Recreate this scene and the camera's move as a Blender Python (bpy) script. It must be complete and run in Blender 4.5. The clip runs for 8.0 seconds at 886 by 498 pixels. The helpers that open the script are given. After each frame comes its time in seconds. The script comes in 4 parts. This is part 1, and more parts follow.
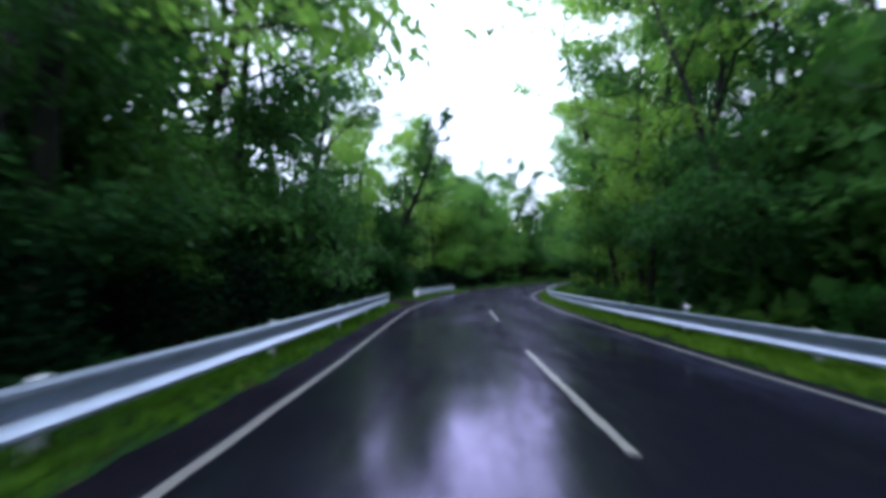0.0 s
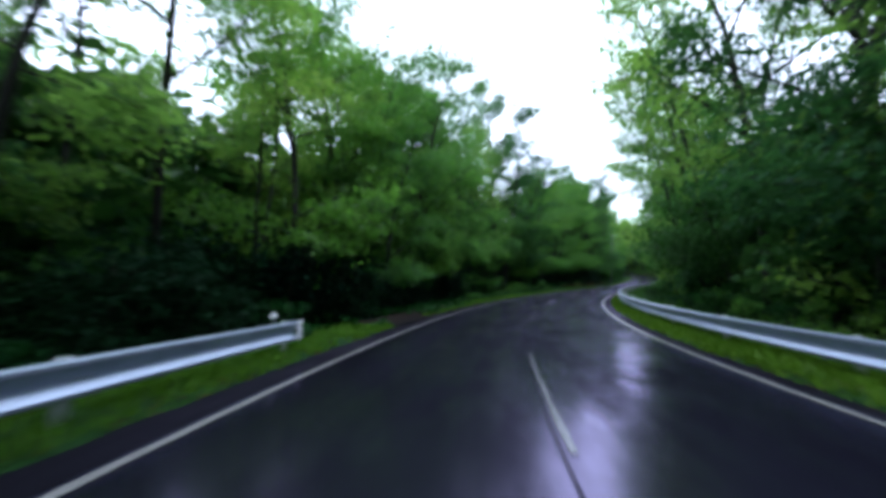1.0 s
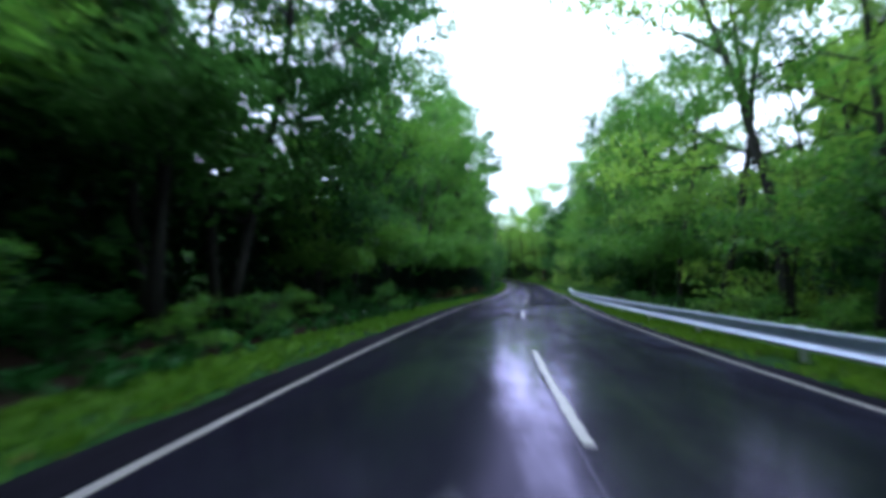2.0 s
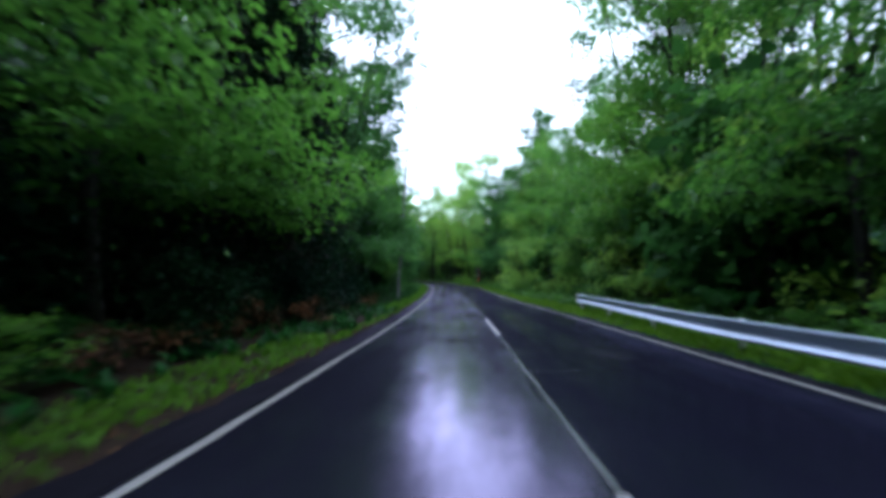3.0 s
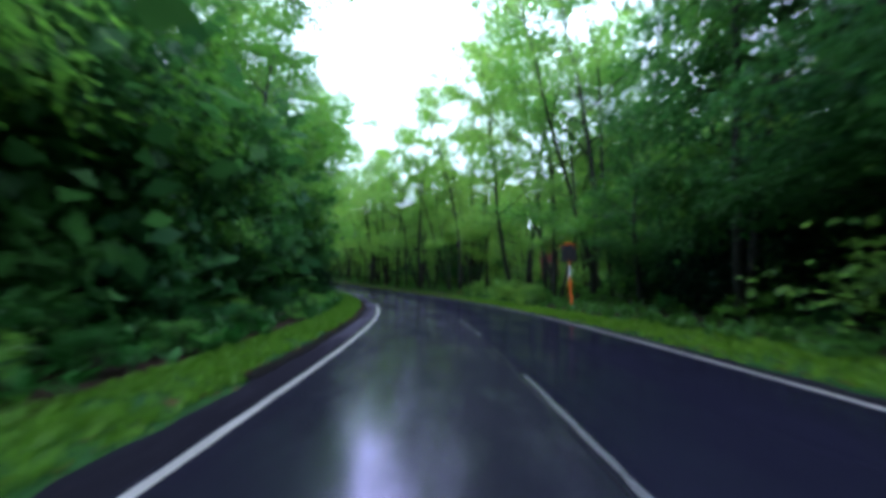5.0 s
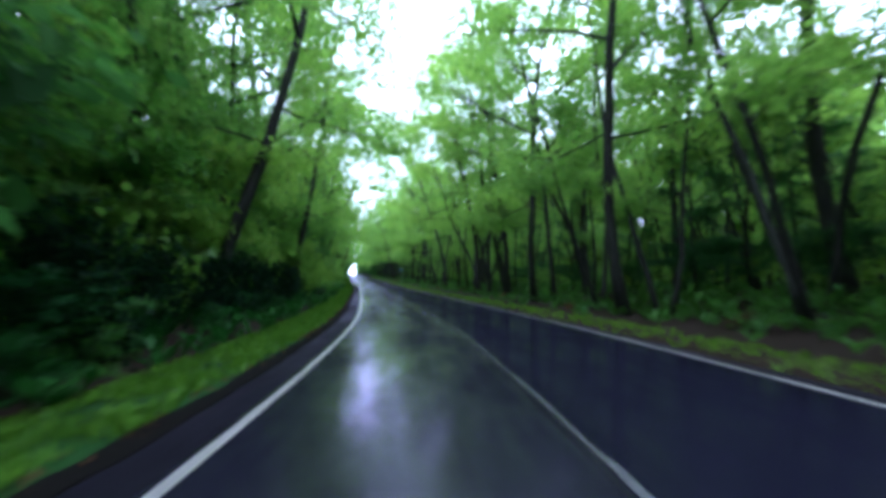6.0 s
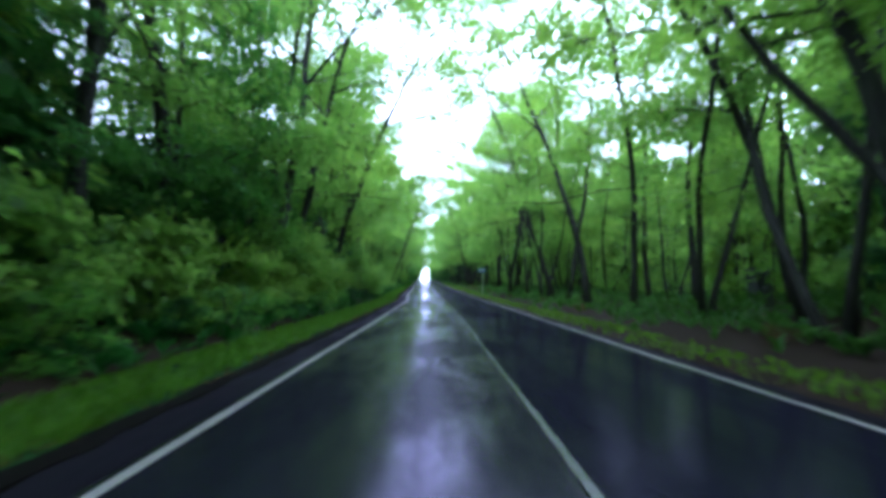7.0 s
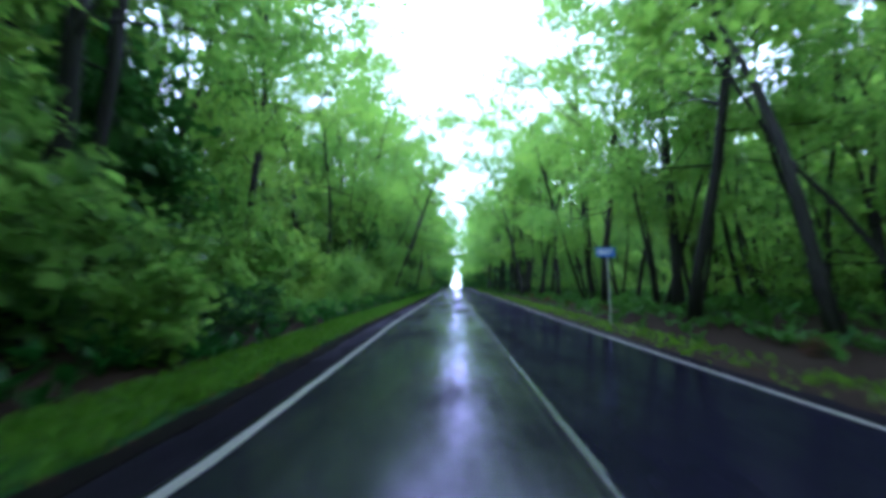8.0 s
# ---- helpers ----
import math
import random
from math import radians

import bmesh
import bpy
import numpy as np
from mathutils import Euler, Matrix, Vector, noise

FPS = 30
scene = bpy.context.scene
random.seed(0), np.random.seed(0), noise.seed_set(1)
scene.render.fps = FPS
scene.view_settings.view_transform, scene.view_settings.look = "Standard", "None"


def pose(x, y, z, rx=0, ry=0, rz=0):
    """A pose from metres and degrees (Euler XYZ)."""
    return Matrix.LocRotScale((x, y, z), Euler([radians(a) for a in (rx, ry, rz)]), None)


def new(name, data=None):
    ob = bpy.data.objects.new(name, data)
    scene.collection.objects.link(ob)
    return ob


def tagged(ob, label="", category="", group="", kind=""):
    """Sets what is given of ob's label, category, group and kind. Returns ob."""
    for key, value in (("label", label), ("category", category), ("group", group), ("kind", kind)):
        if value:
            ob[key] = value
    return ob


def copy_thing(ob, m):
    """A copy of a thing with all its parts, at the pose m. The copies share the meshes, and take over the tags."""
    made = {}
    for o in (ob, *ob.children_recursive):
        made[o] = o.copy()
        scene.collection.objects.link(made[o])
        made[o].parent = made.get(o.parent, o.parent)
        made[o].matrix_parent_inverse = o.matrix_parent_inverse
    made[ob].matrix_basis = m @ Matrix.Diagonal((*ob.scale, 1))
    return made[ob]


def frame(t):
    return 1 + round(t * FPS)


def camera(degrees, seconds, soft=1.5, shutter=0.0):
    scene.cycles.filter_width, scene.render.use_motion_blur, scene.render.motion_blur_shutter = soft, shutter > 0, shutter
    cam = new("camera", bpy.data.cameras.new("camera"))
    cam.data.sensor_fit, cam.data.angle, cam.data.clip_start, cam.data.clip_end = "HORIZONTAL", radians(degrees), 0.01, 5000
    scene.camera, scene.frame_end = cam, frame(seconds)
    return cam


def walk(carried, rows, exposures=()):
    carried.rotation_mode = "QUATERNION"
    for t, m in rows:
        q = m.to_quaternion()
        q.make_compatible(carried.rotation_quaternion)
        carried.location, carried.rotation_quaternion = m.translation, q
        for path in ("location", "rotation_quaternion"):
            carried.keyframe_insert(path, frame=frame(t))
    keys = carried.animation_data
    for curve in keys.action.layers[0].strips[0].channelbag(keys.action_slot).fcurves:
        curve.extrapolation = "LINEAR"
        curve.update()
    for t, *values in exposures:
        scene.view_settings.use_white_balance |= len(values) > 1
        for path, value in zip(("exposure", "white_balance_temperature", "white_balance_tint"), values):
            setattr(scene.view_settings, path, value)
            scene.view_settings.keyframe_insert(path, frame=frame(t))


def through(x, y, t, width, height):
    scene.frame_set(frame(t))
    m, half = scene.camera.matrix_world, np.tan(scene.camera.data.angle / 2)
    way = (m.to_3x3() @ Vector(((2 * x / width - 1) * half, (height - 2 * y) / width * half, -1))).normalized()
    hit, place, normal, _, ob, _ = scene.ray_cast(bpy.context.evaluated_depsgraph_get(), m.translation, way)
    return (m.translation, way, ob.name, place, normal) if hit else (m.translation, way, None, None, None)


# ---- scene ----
# ---- the road's line: bend (1/100 m) and rise (1/1000 m) every 12 m, and the drive along it ----
FOV = 89.563
BEND = [0.646, -0.056, -0.455, -1.086, -1.077, -0.814, -0.814, -0.515, -0.229, -0.025, 0.105, 0.244, -0.015, -0.005, 0.389, 0.895, 0.954, 0.823, 0.508, 0.145, 0.025, 0.177, 0.084, -0.006, -0.058, -0.083, -0.09, -0.085, -0.074, -0.06, -0.045]
RISE = [0.382, 0.617, 0.428, 0.536, 0.731, 0.489, 0.204, 0.003, 0.092, 0.282, 0.228, 0.528, 0.809, 0.352, 0.15, 0.36, 0.662, 0.688, 0.471, 0.313, 0.268, 0.299, 0.487, 0.395, 0.172, 0.075, 0.033, 0.014, 0.006, 0.003, 0.002]
LEFT = [2.99, 3.11, 3.46, 3.22, 3.26, 3.36, 3.21, 3.15, 3.17, 3.04, 3.05, 3.13, 3.0, 3.02, 3.05, 2.9, 2.89, 2.91, 2.85, 2.94, 3.01, 2.96, 2.74, 3.07, 3.07, 3.07, 3.06, 3.06, 3.06, 3.06, 3.06]
RIGHT = [3.07, 2.99, 3.02, 2.96, 2.96, 3.07, 3.13, 3.11, 3.11, 3.2, 3.17, 3.02, 3.12, 3.2, 3.17, 3.26, 3.15, 3.21, 3.19, 3.07, 2.94, 2.88, 2.89, 2.96, 3.03, 3.06, 3.07, 3.07, 3.07, 3.07, 3.07]
DRIVE = [
    (0.000, -0.95, -1.31, 2.20, 4.36, -0.63),
    (0.100, 2.33, -1.29, 2.23, 4.44, -0.42),
    (0.200, 5.61, -1.26, 2.24, 4.40, -0.40),
    (0.300, 8.88, -1.22, 2.23, 4.52, -0.60),
    (0.400, 12.10, -1.18, 2.29, 4.40, -0.88),
    (0.500, 15.29, -1.13, 2.39, 4.17, -1.55),
    (0.600, 18.49, -1.05, 2.57, 4.55, -0.93),
    (0.700, 21.68, -0.97, 2.83, 4.59, -0.45),
    (0.800, 24.90, -0.88, 3.09, 4.73, -0.19),
    (0.900, 28.16, -0.79, 3.30, 4.80, -0.15),
    (1.000, 31.44, -0.71, 3.45, 4.79, -0.31),
    (1.100, 34.69, -0.65, 3.59, 4.80, -0.45),
    (1.200, 37.88, -0.62, 3.79, 4.53, -0.56),
    (1.500, 47.91, -0.70, 4.40, 4.15, -1.09),
    (1.700, 54.98, -0.76, 4.46, 4.16, -1.06),
    (1.975, 65.13, -0.82, 4.10, 4.46, -0.47),
    (2.250, 75.26, -0.85, 3.55, 4.55, -0.07),
    (2.525, 84.73, -0.87, 2.99, 4.53, 0.31),
    (2.800, 92.94, -0.91, 2.42, 4.38, 0.81),
    (2.900, 95.61, -0.93, 2.19, 4.89, 0.60),
    (3.000, 98.19, -0.95, 1.99, 4.66, 0.53),
    (3.100, 100.74, -0.97, 1.92, 4.86, 0.41),
    (3.200, 103.25, -0.99, 1.89, 5.14, 0.38),
    (3.300, 105.69, -1.00, 1.79, 4.70, 0.07),
    (3.400, 108.16, -1.00, 1.63, 4.83, 0.14),
    (3.500, 110.65, -0.99, 1.34, 5.02, 0.27),
    (3.600, 113.24, -0.98, 1.04, 4.72, 0.06),
    (3.700, 115.88, -0.97, 0.75, 4.73, -0.06),
    (3.800, 118.57, -0.97, 0.51, 4.74, -0.24),
    (3.900, 121.27, -0.98, 0.36, 4.78, -0.38),
    (4.000, 123.98, -1.00, 0.28, 4.84, -0.29),
    (4.200, 129.72, -1.02, -0.13, 4.78, -0.59),
    (4.475, 138.69, -1.07, -0.40, 4.68, -0.20),
    (4.750, 148.59, -1.14, -0.43, 4.61, 0.11),
    (5.025, 158.91, -1.21, -0.35, 4.49, 0.46),
    (5.300, 169.26, -1.24, -0.25, 4.18, 0.99),
    (5.500, 176.76, -1.24, -0.22, 4.41, 1.14),
    (6.000, 194.71, -1.27, -1.67, 4.48, 1.03),
    (6.100, 198.11, -1.25, -1.73, 4.70, 0.40),
    (6.200, 201.48, -1.23, -1.70, 4.51, 0.28),
    (6.300, 204.78, -1.21, -1.61, 4.59, 0.38),
    (6.400, 207.96, -1.17, -1.57, 5.09, 0.49),
    (6.500, 210.99, -1.12, -1.59, 4.66, 0.14),
    (6.600, 213.99, -1.08, -1.43, 5.04, 0.01),
    (6.700, 216.93, -1.04, -1.21, 4.95, -0.19),
    (6.800, 219.82, -1.00, -0.98, 4.91, -0.34),
    (6.900, 222.67, -0.97, -0.74, 4.77, -0.29),
    (7.000, 225.51, -0.96, -0.51, 4.68, -0.45),
    (7.100, 228.38, -0.96, -0.24, 4.54, -0.34),
    (7.200, 231.28, -0.97, 0.06, 4.80, -0.48),
    (7.300, 234.19, -1.00, 0.38, 4.59, -0.40),
    (7.400, 237.11, -1.03, 0.68, 4.79, -0.56),
    (7.500, 240.02, -1.05, 0.93, 4.83, -0.94),
    (7.600, 242.94, -1.05, 1.16, 4.47, -0.54),
    (7.700, 245.87, -1.05, 1.37, 4.54, -0.47),
    (7.800, 248.81, -1.03, 1.56, 4.85, -0.61),
    (7.900, 251.76, -1.01, 1.75, 5.15, -0.65),
    (8.000, 254.70, -0.99, 1.93, 5.03, -0.63),
]

S_FIRST, STEP = -6.0, 0.5
_sk = [S_FIRST + 12.0 * i for i in range(len(BEND))]
S_FROM, S_TO = -60.0, 620.0
_sg = np.arange(S_FROM, S_TO, STEP)
_sk2 = [S_FROM, S_FIRST - 1] + _sk + [_sk[-1] + 60, S_TO]
_bend = np.interp(_sg, _sk2, [0, 0] + [b if k < 282 else 0.0 for k, b in zip(_sk, BEND)] + [0, 0]) * 0.01
_rise = np.interp(_sg, _sk2, [0, 0] + RISE + [-0.15, -0.15]) * 0.001
_zero = int(np.argmin(abs(_sg)))


def _run(a):
    b = np.cumsum(a) * STEP
    return b - b[_zero]


_turn = _run(_bend)
_grade = _run(_rise)
_rx, _ry, _rz = _run(-np.sin(_turn)), _run(np.cos(_turn)), _run(_grade)


def along(a, s):
    return float(np.interp(s, _sg, a))


def heading(s):
    return math.degrees(along(_turn, s))


def at(s, lat=0.0, up=0.0):
    """A place: s metres along the road, lat metres to the right of its middle, up above its surface."""
    a = along(_turn, s)
    return Vector((along(_rx, s) + math.cos(a) * lat, along(_ry, s) + math.sin(a) * lat, along(_rz, s) + up))


def left_line(s):
    return -float(np.interp(s, _sk, LEFT))


def right_line(s):
    return float(np.interp(s, _sk, RIGHT))


EYE = 1.26
cam = camera(FOV, 8.0, soft=4.6, shutter=0.16)
rows = []
for t, s, lat, yaw, pitch, roll in DRIVE:
    p = at(s, lat, EYE)
    tilt = pitch + math.degrees(math.atan(along(_grade, s)))
    rows.append((t, pose(p.x, p.y, p.z, 90 + tilt, 0, heading(s) + yaw) @ pose(0, 0, 0, 0, 0, -roll)))
walk(cam, rows, [(0.0, -0.1, 5400, 11), (0.5, -0.56, 5350, 8), (1.0, -0.25, 5350, 8), (1.5, 0.06, 5300, 8), (3.0, 0.08, 5230, 8), (4.2, 0.1, 5130, 10), (5.4, 0.52, 5080, 7), (6.0, 0.7, 4980, 12), (6.5, 0.85, 4960, 7), (7.0, 0.9, 4920, 11), (7.5, 0.73, 4850, 11), (8.0, 0.76, 4740, 14)])

# ---- overcast sky and weak soft sun ----
world = bpy.data.worlds.new("overcast_sky")
scene.world = world
world.use_nodes = True
wn = world.node_tree.nodes
wl = world.node_tree.links
wn.clear()
w_out = wn.new("ShaderNodeOutputWorld")
w_bg = wn.new("ShaderNodeBackground")
w_sky = wn.new("ShaderNodeTexSky")
w_sky.sky_type = "NISHITA"
w_sky.sun_disc = False
w_sky.sun_elevation = radians(62)
w_sky.sun_rotation = radians(20)
w_sky.dust_density, w_sky.air_density = 4.0, 1.0
w_mix = wn.new("ShaderNodeMix")
w_mix.data_type = "RGBA"
w_mix.inputs[0].default_value = 0.85
w_mix.inputs[7].default_value = (31.5, 31.0, 35.5, 1)
wl.new(w_sky.outputs[0], w_mix.inputs[6])
wl.new(w_mix.outputs[2], w_bg.inputs[0])
w_bg.inputs[1].default_value = 0.135
wl.new(w_bg.outputs[0], w_out.inputs[0])
sun = new("sun", bpy.data.lights.new("sun", "SUN"))
sun.data.energy, sun.data.angle, sun.data.color = 1.8, radians(35), (1.0, 0.98, 0.94)
sun.matrix_world = pose(0, 0, 60, 28, 0, -20)


# ---- materials ----
def shader(name):
    m = bpy.data.materials.new(name)
    m.use_nodes = True
    t = m.node_tree
    return m, t, t.nodes["Principled BSDF"]


def node(t, kind, **values):
    n = t.nodes.new(kind)
    for key, v in values.items():
        n.inputs[key.replace("_", " ")].default_value = v
    return n


def ramp(t, src, stops):
    n = t.nodes.new("ShaderNodeValToRGB")
    e = n.color_ramp.elements
    while len(e) < len(stops):
        e.new(0.5)
    for i, (pos, col) in enumerate(stops):
        e[i].position = pos
        e[i].color = col if len(col) == 4 else (*col, 1)
    t.links.new(src, n.inputs[0])
    return n.outputs[0]


def noise_tex(t, scale, detail=4.0, rough=0.6, stretch=None, space="Object"):
    c = t.nodes.new("ShaderNodeTexCoord")
    n = node(t, "ShaderNodeTexNoise", Scale=scale, Detail=detail, Roughness=rough)
    if stretch:
        mp = t.nodes.new("ShaderNodeMapping")
        mp.inputs["Scale"].default_value = stretch
        t.links.new(c.outputs[space], mp.inputs[0])
        t.links.new(mp.outputs[0], n.inputs["Vector"])
    else:
        t.links.new(c.outputs[space], n.inputs["Vector"])
    return n.outputs["Fac"]


def bump(t, p, src, strength, distance=0.02):
    b = node(t, "ShaderNodeBump", Strength=strength, Distance=distance)
    t.links.new(src, b.inputs["Height"])
    t.links.new(b.outputs[0], p.inputs["Normal"])


def mix(t, fac, a, b):
    n = t.nodes.new("ShaderNodeMix")
    n.data_type = "RGBA"
    for src, i in ((fac, 0), (a, 6), (b, 7)):
        if isinstance(src, (int, float)):
            n.inputs[i].default_value = src
        elif isinstance(src, tuple):
            n.inputs[i].default_value = src if len(src) == 4 else (*src, 1)
        else:
            t.links.new(src, n.inputs[i])
    return n.outputs[2]


def leaf_material(name, dark, light, through=0.45, spread=0.5):
    """Thin wet leaves: colour varies from leaf to leaf and from plant to plant; some light passes through."""
    m, t, p = shader(name)
    g = t.nodes.new("ShaderNodeNewGeometry")
    o = t.nodes.new("ShaderNodeObjectInfo")
    c1 = ramp(t, g.outputs["Random Per Island"], [(0.0, dark), (0.55, tuple(0.5 * (a + b) for a, b in zip(dark, light))), (1.0, light)])
    c2 = ramp(t, o.outputs["Random"], [(0.0, (0.5 * dark[0], 0.75 * dark[1], 1.6 * dark[2])), (0.5, tuple(0.5 * (a + b) for a, b in zip(dark, light))), (1.0, (1.25 * light[0], 1.05 * light[1], 0.9 * light[2]))])
    col = mix(t, spread, c1, c2)
    t.links.new(col, p.inputs["Base Color"])
    p.inputs["Roughness"].default_value = 0.42
    p.inputs["Specular IOR Level"].default_value = 0.32 if through > 0.5 else (0.08 if through > 0.2 else 0.02)
    tr = t.nodes.new("ShaderNodeBsdfTranslucent")
    hot = mix(t, 0.5, col, tuple(min(1, 1.5 * a) for a in light))
    t.links.new(hot, tr.inputs["Color"])
    mx = t.nodes.new("ShaderNodeMixShader")
    mx.inputs[0].default_value = through
    t.links.new(p.outputs[0], mx.inputs[1])
    t.links.new(tr.outputs[0], mx.inputs[2])
    t.links.new(mx.outputs[0], t.nodes["Material Output"].inputs[0])
    return m


def bark_material(name, dark, light):
    m, t, p = shader(name)
    n1 = noise_tex(t, 9.0, 6, 0.65, (1, 1, 0.18))
    n2 = noise_tex(t, 1.3, 3)
    c = mix(t, n2, ramp(t, n1, [(0.3, dark), (0.7, light)]), ramp(t, n1, [(0.3, tuple(0.5 * a for a in dark)), (0.75, (0.018, 0.026, 0.012))]))
    t.links.new(c, p.inputs["Base Color"])
    p.inputs["Roughness"].default_value = 0.7
    p.inputs["Specular IOR Level"].default_value = 0.15
    bump(t, p, n1, 0.8, 0.03)
    return m


def asphalt_material(name, base, worn, ior=1.42, level=0.5, rougher=0.0, space="UV"):
    """Wet asphalt: a film of water, drawn out along the wheel tracks, that lies smooth in places; stones show through in others."""
    m, t, p = shader(name)
    streak = noise_tex(t, 1.0, 3, 0.5, (0.8, 0.05, 1), space)
    blotch = noise_tex(t, 1.0, 6, 0.62, (0.75, 0.28, 1), space)
    mid = noise_tex(t, 0.9, 5, 0.6)
    fine = noise_tex(t, 70.0, 3, 0.7)
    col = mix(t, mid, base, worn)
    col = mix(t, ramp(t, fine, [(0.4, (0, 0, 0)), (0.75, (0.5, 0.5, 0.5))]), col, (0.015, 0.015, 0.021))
    t.links.new(col, p.inputs["Base Color"])
    pool = ramp(t, mix(t, 0.5, streak, blotch), [(0.42, (0, 0, 0)), (0.60, (1, 1, 1))])
    film = mix(t, pool, ramp(t, streak, [(0.3, (0.18,) * 3), (0.7, (0.13,) * 3)]), ramp(t, mid, [(0.3, (0.085,) * 3), (0.7, (0.12,) * 3)]))
    add = node(t, "ShaderNodeMath")
    add.inputs[1].default_value = rougher
    t.links.new(film, add.inputs[0])
    t.links.new(add.outputs[0], p.inputs["Roughness"])
    p.inputs["Specular IOR Level"].default_value = 0.0
    bump(t, p, fine, 0.08, 0.004)
    gloss = t.nodes.new("ShaderNodeBsdfGlossy")
    gloss.inputs["Color"].default_value = (0.79, 0.71, 1.0, 1)
    t.links.new(add.outputs[0], gloss.inputs["Roughness"])
    t.links.new(p.inputs["Normal"].links[0].from_socket, gloss.inputs["Normal"])
    fres = node(t, "ShaderNodeFresnel", IOR=ior)
    wet = ramp(t, pool, [(0.0, (0.24 * level * 2,) * 3), (1.0, (1.25 * level * 2,) * 3)])
    amount = node(t, "ShaderNodeMath")
    amount.operation = "MULTIPLY"
    t.links.new(wet, amount.inputs[1])
    t.links.new(fres.outputs[0], amount.inputs[0])
    mx = t.nodes.new("ShaderNodeMixShader")
    t.links.new(amount.outputs[0], mx.inputs[0])
    t.links.new(p.outputs[0], mx.inputs[1])
    t.links.new(gloss.outputs[0], mx.inputs[2])
    t.links.new(mx.outputs[0], t.nodes["Material Output"].inputs[0])
    return m


def plain(name, colour, rough=0.6, metal=0.0, grain=30.0, vary=0.35, relief=0.15, shine=0.5):
    m, t, p = shader(name)
    n1 = noise_tex(t, grain, 5)
    n2 = noise_tex(t, grain * 0.12, 3)
    c = mix(t, n1, tuple(a * (1 - vary) for a in colour), tuple(min(1, a * (1 + vary * 0.5)) for a in colour))
    c = mix(t, ramp(t, n2, [(0.45, (0, 0, 0)), (0.8, (0.5,) * 3)]), c, tuple(a * 0.5 for a in colour))
    t.links.new(c, p.inputs["Base Color"])
    p.inputs["Roughness"].default_value = rough
    p.inputs["Metallic"].default_value = metal
    p.inputs["Specular IOR Level"].default_value = shine
    bump(t, p, n1, relief, 0.005)
    return m


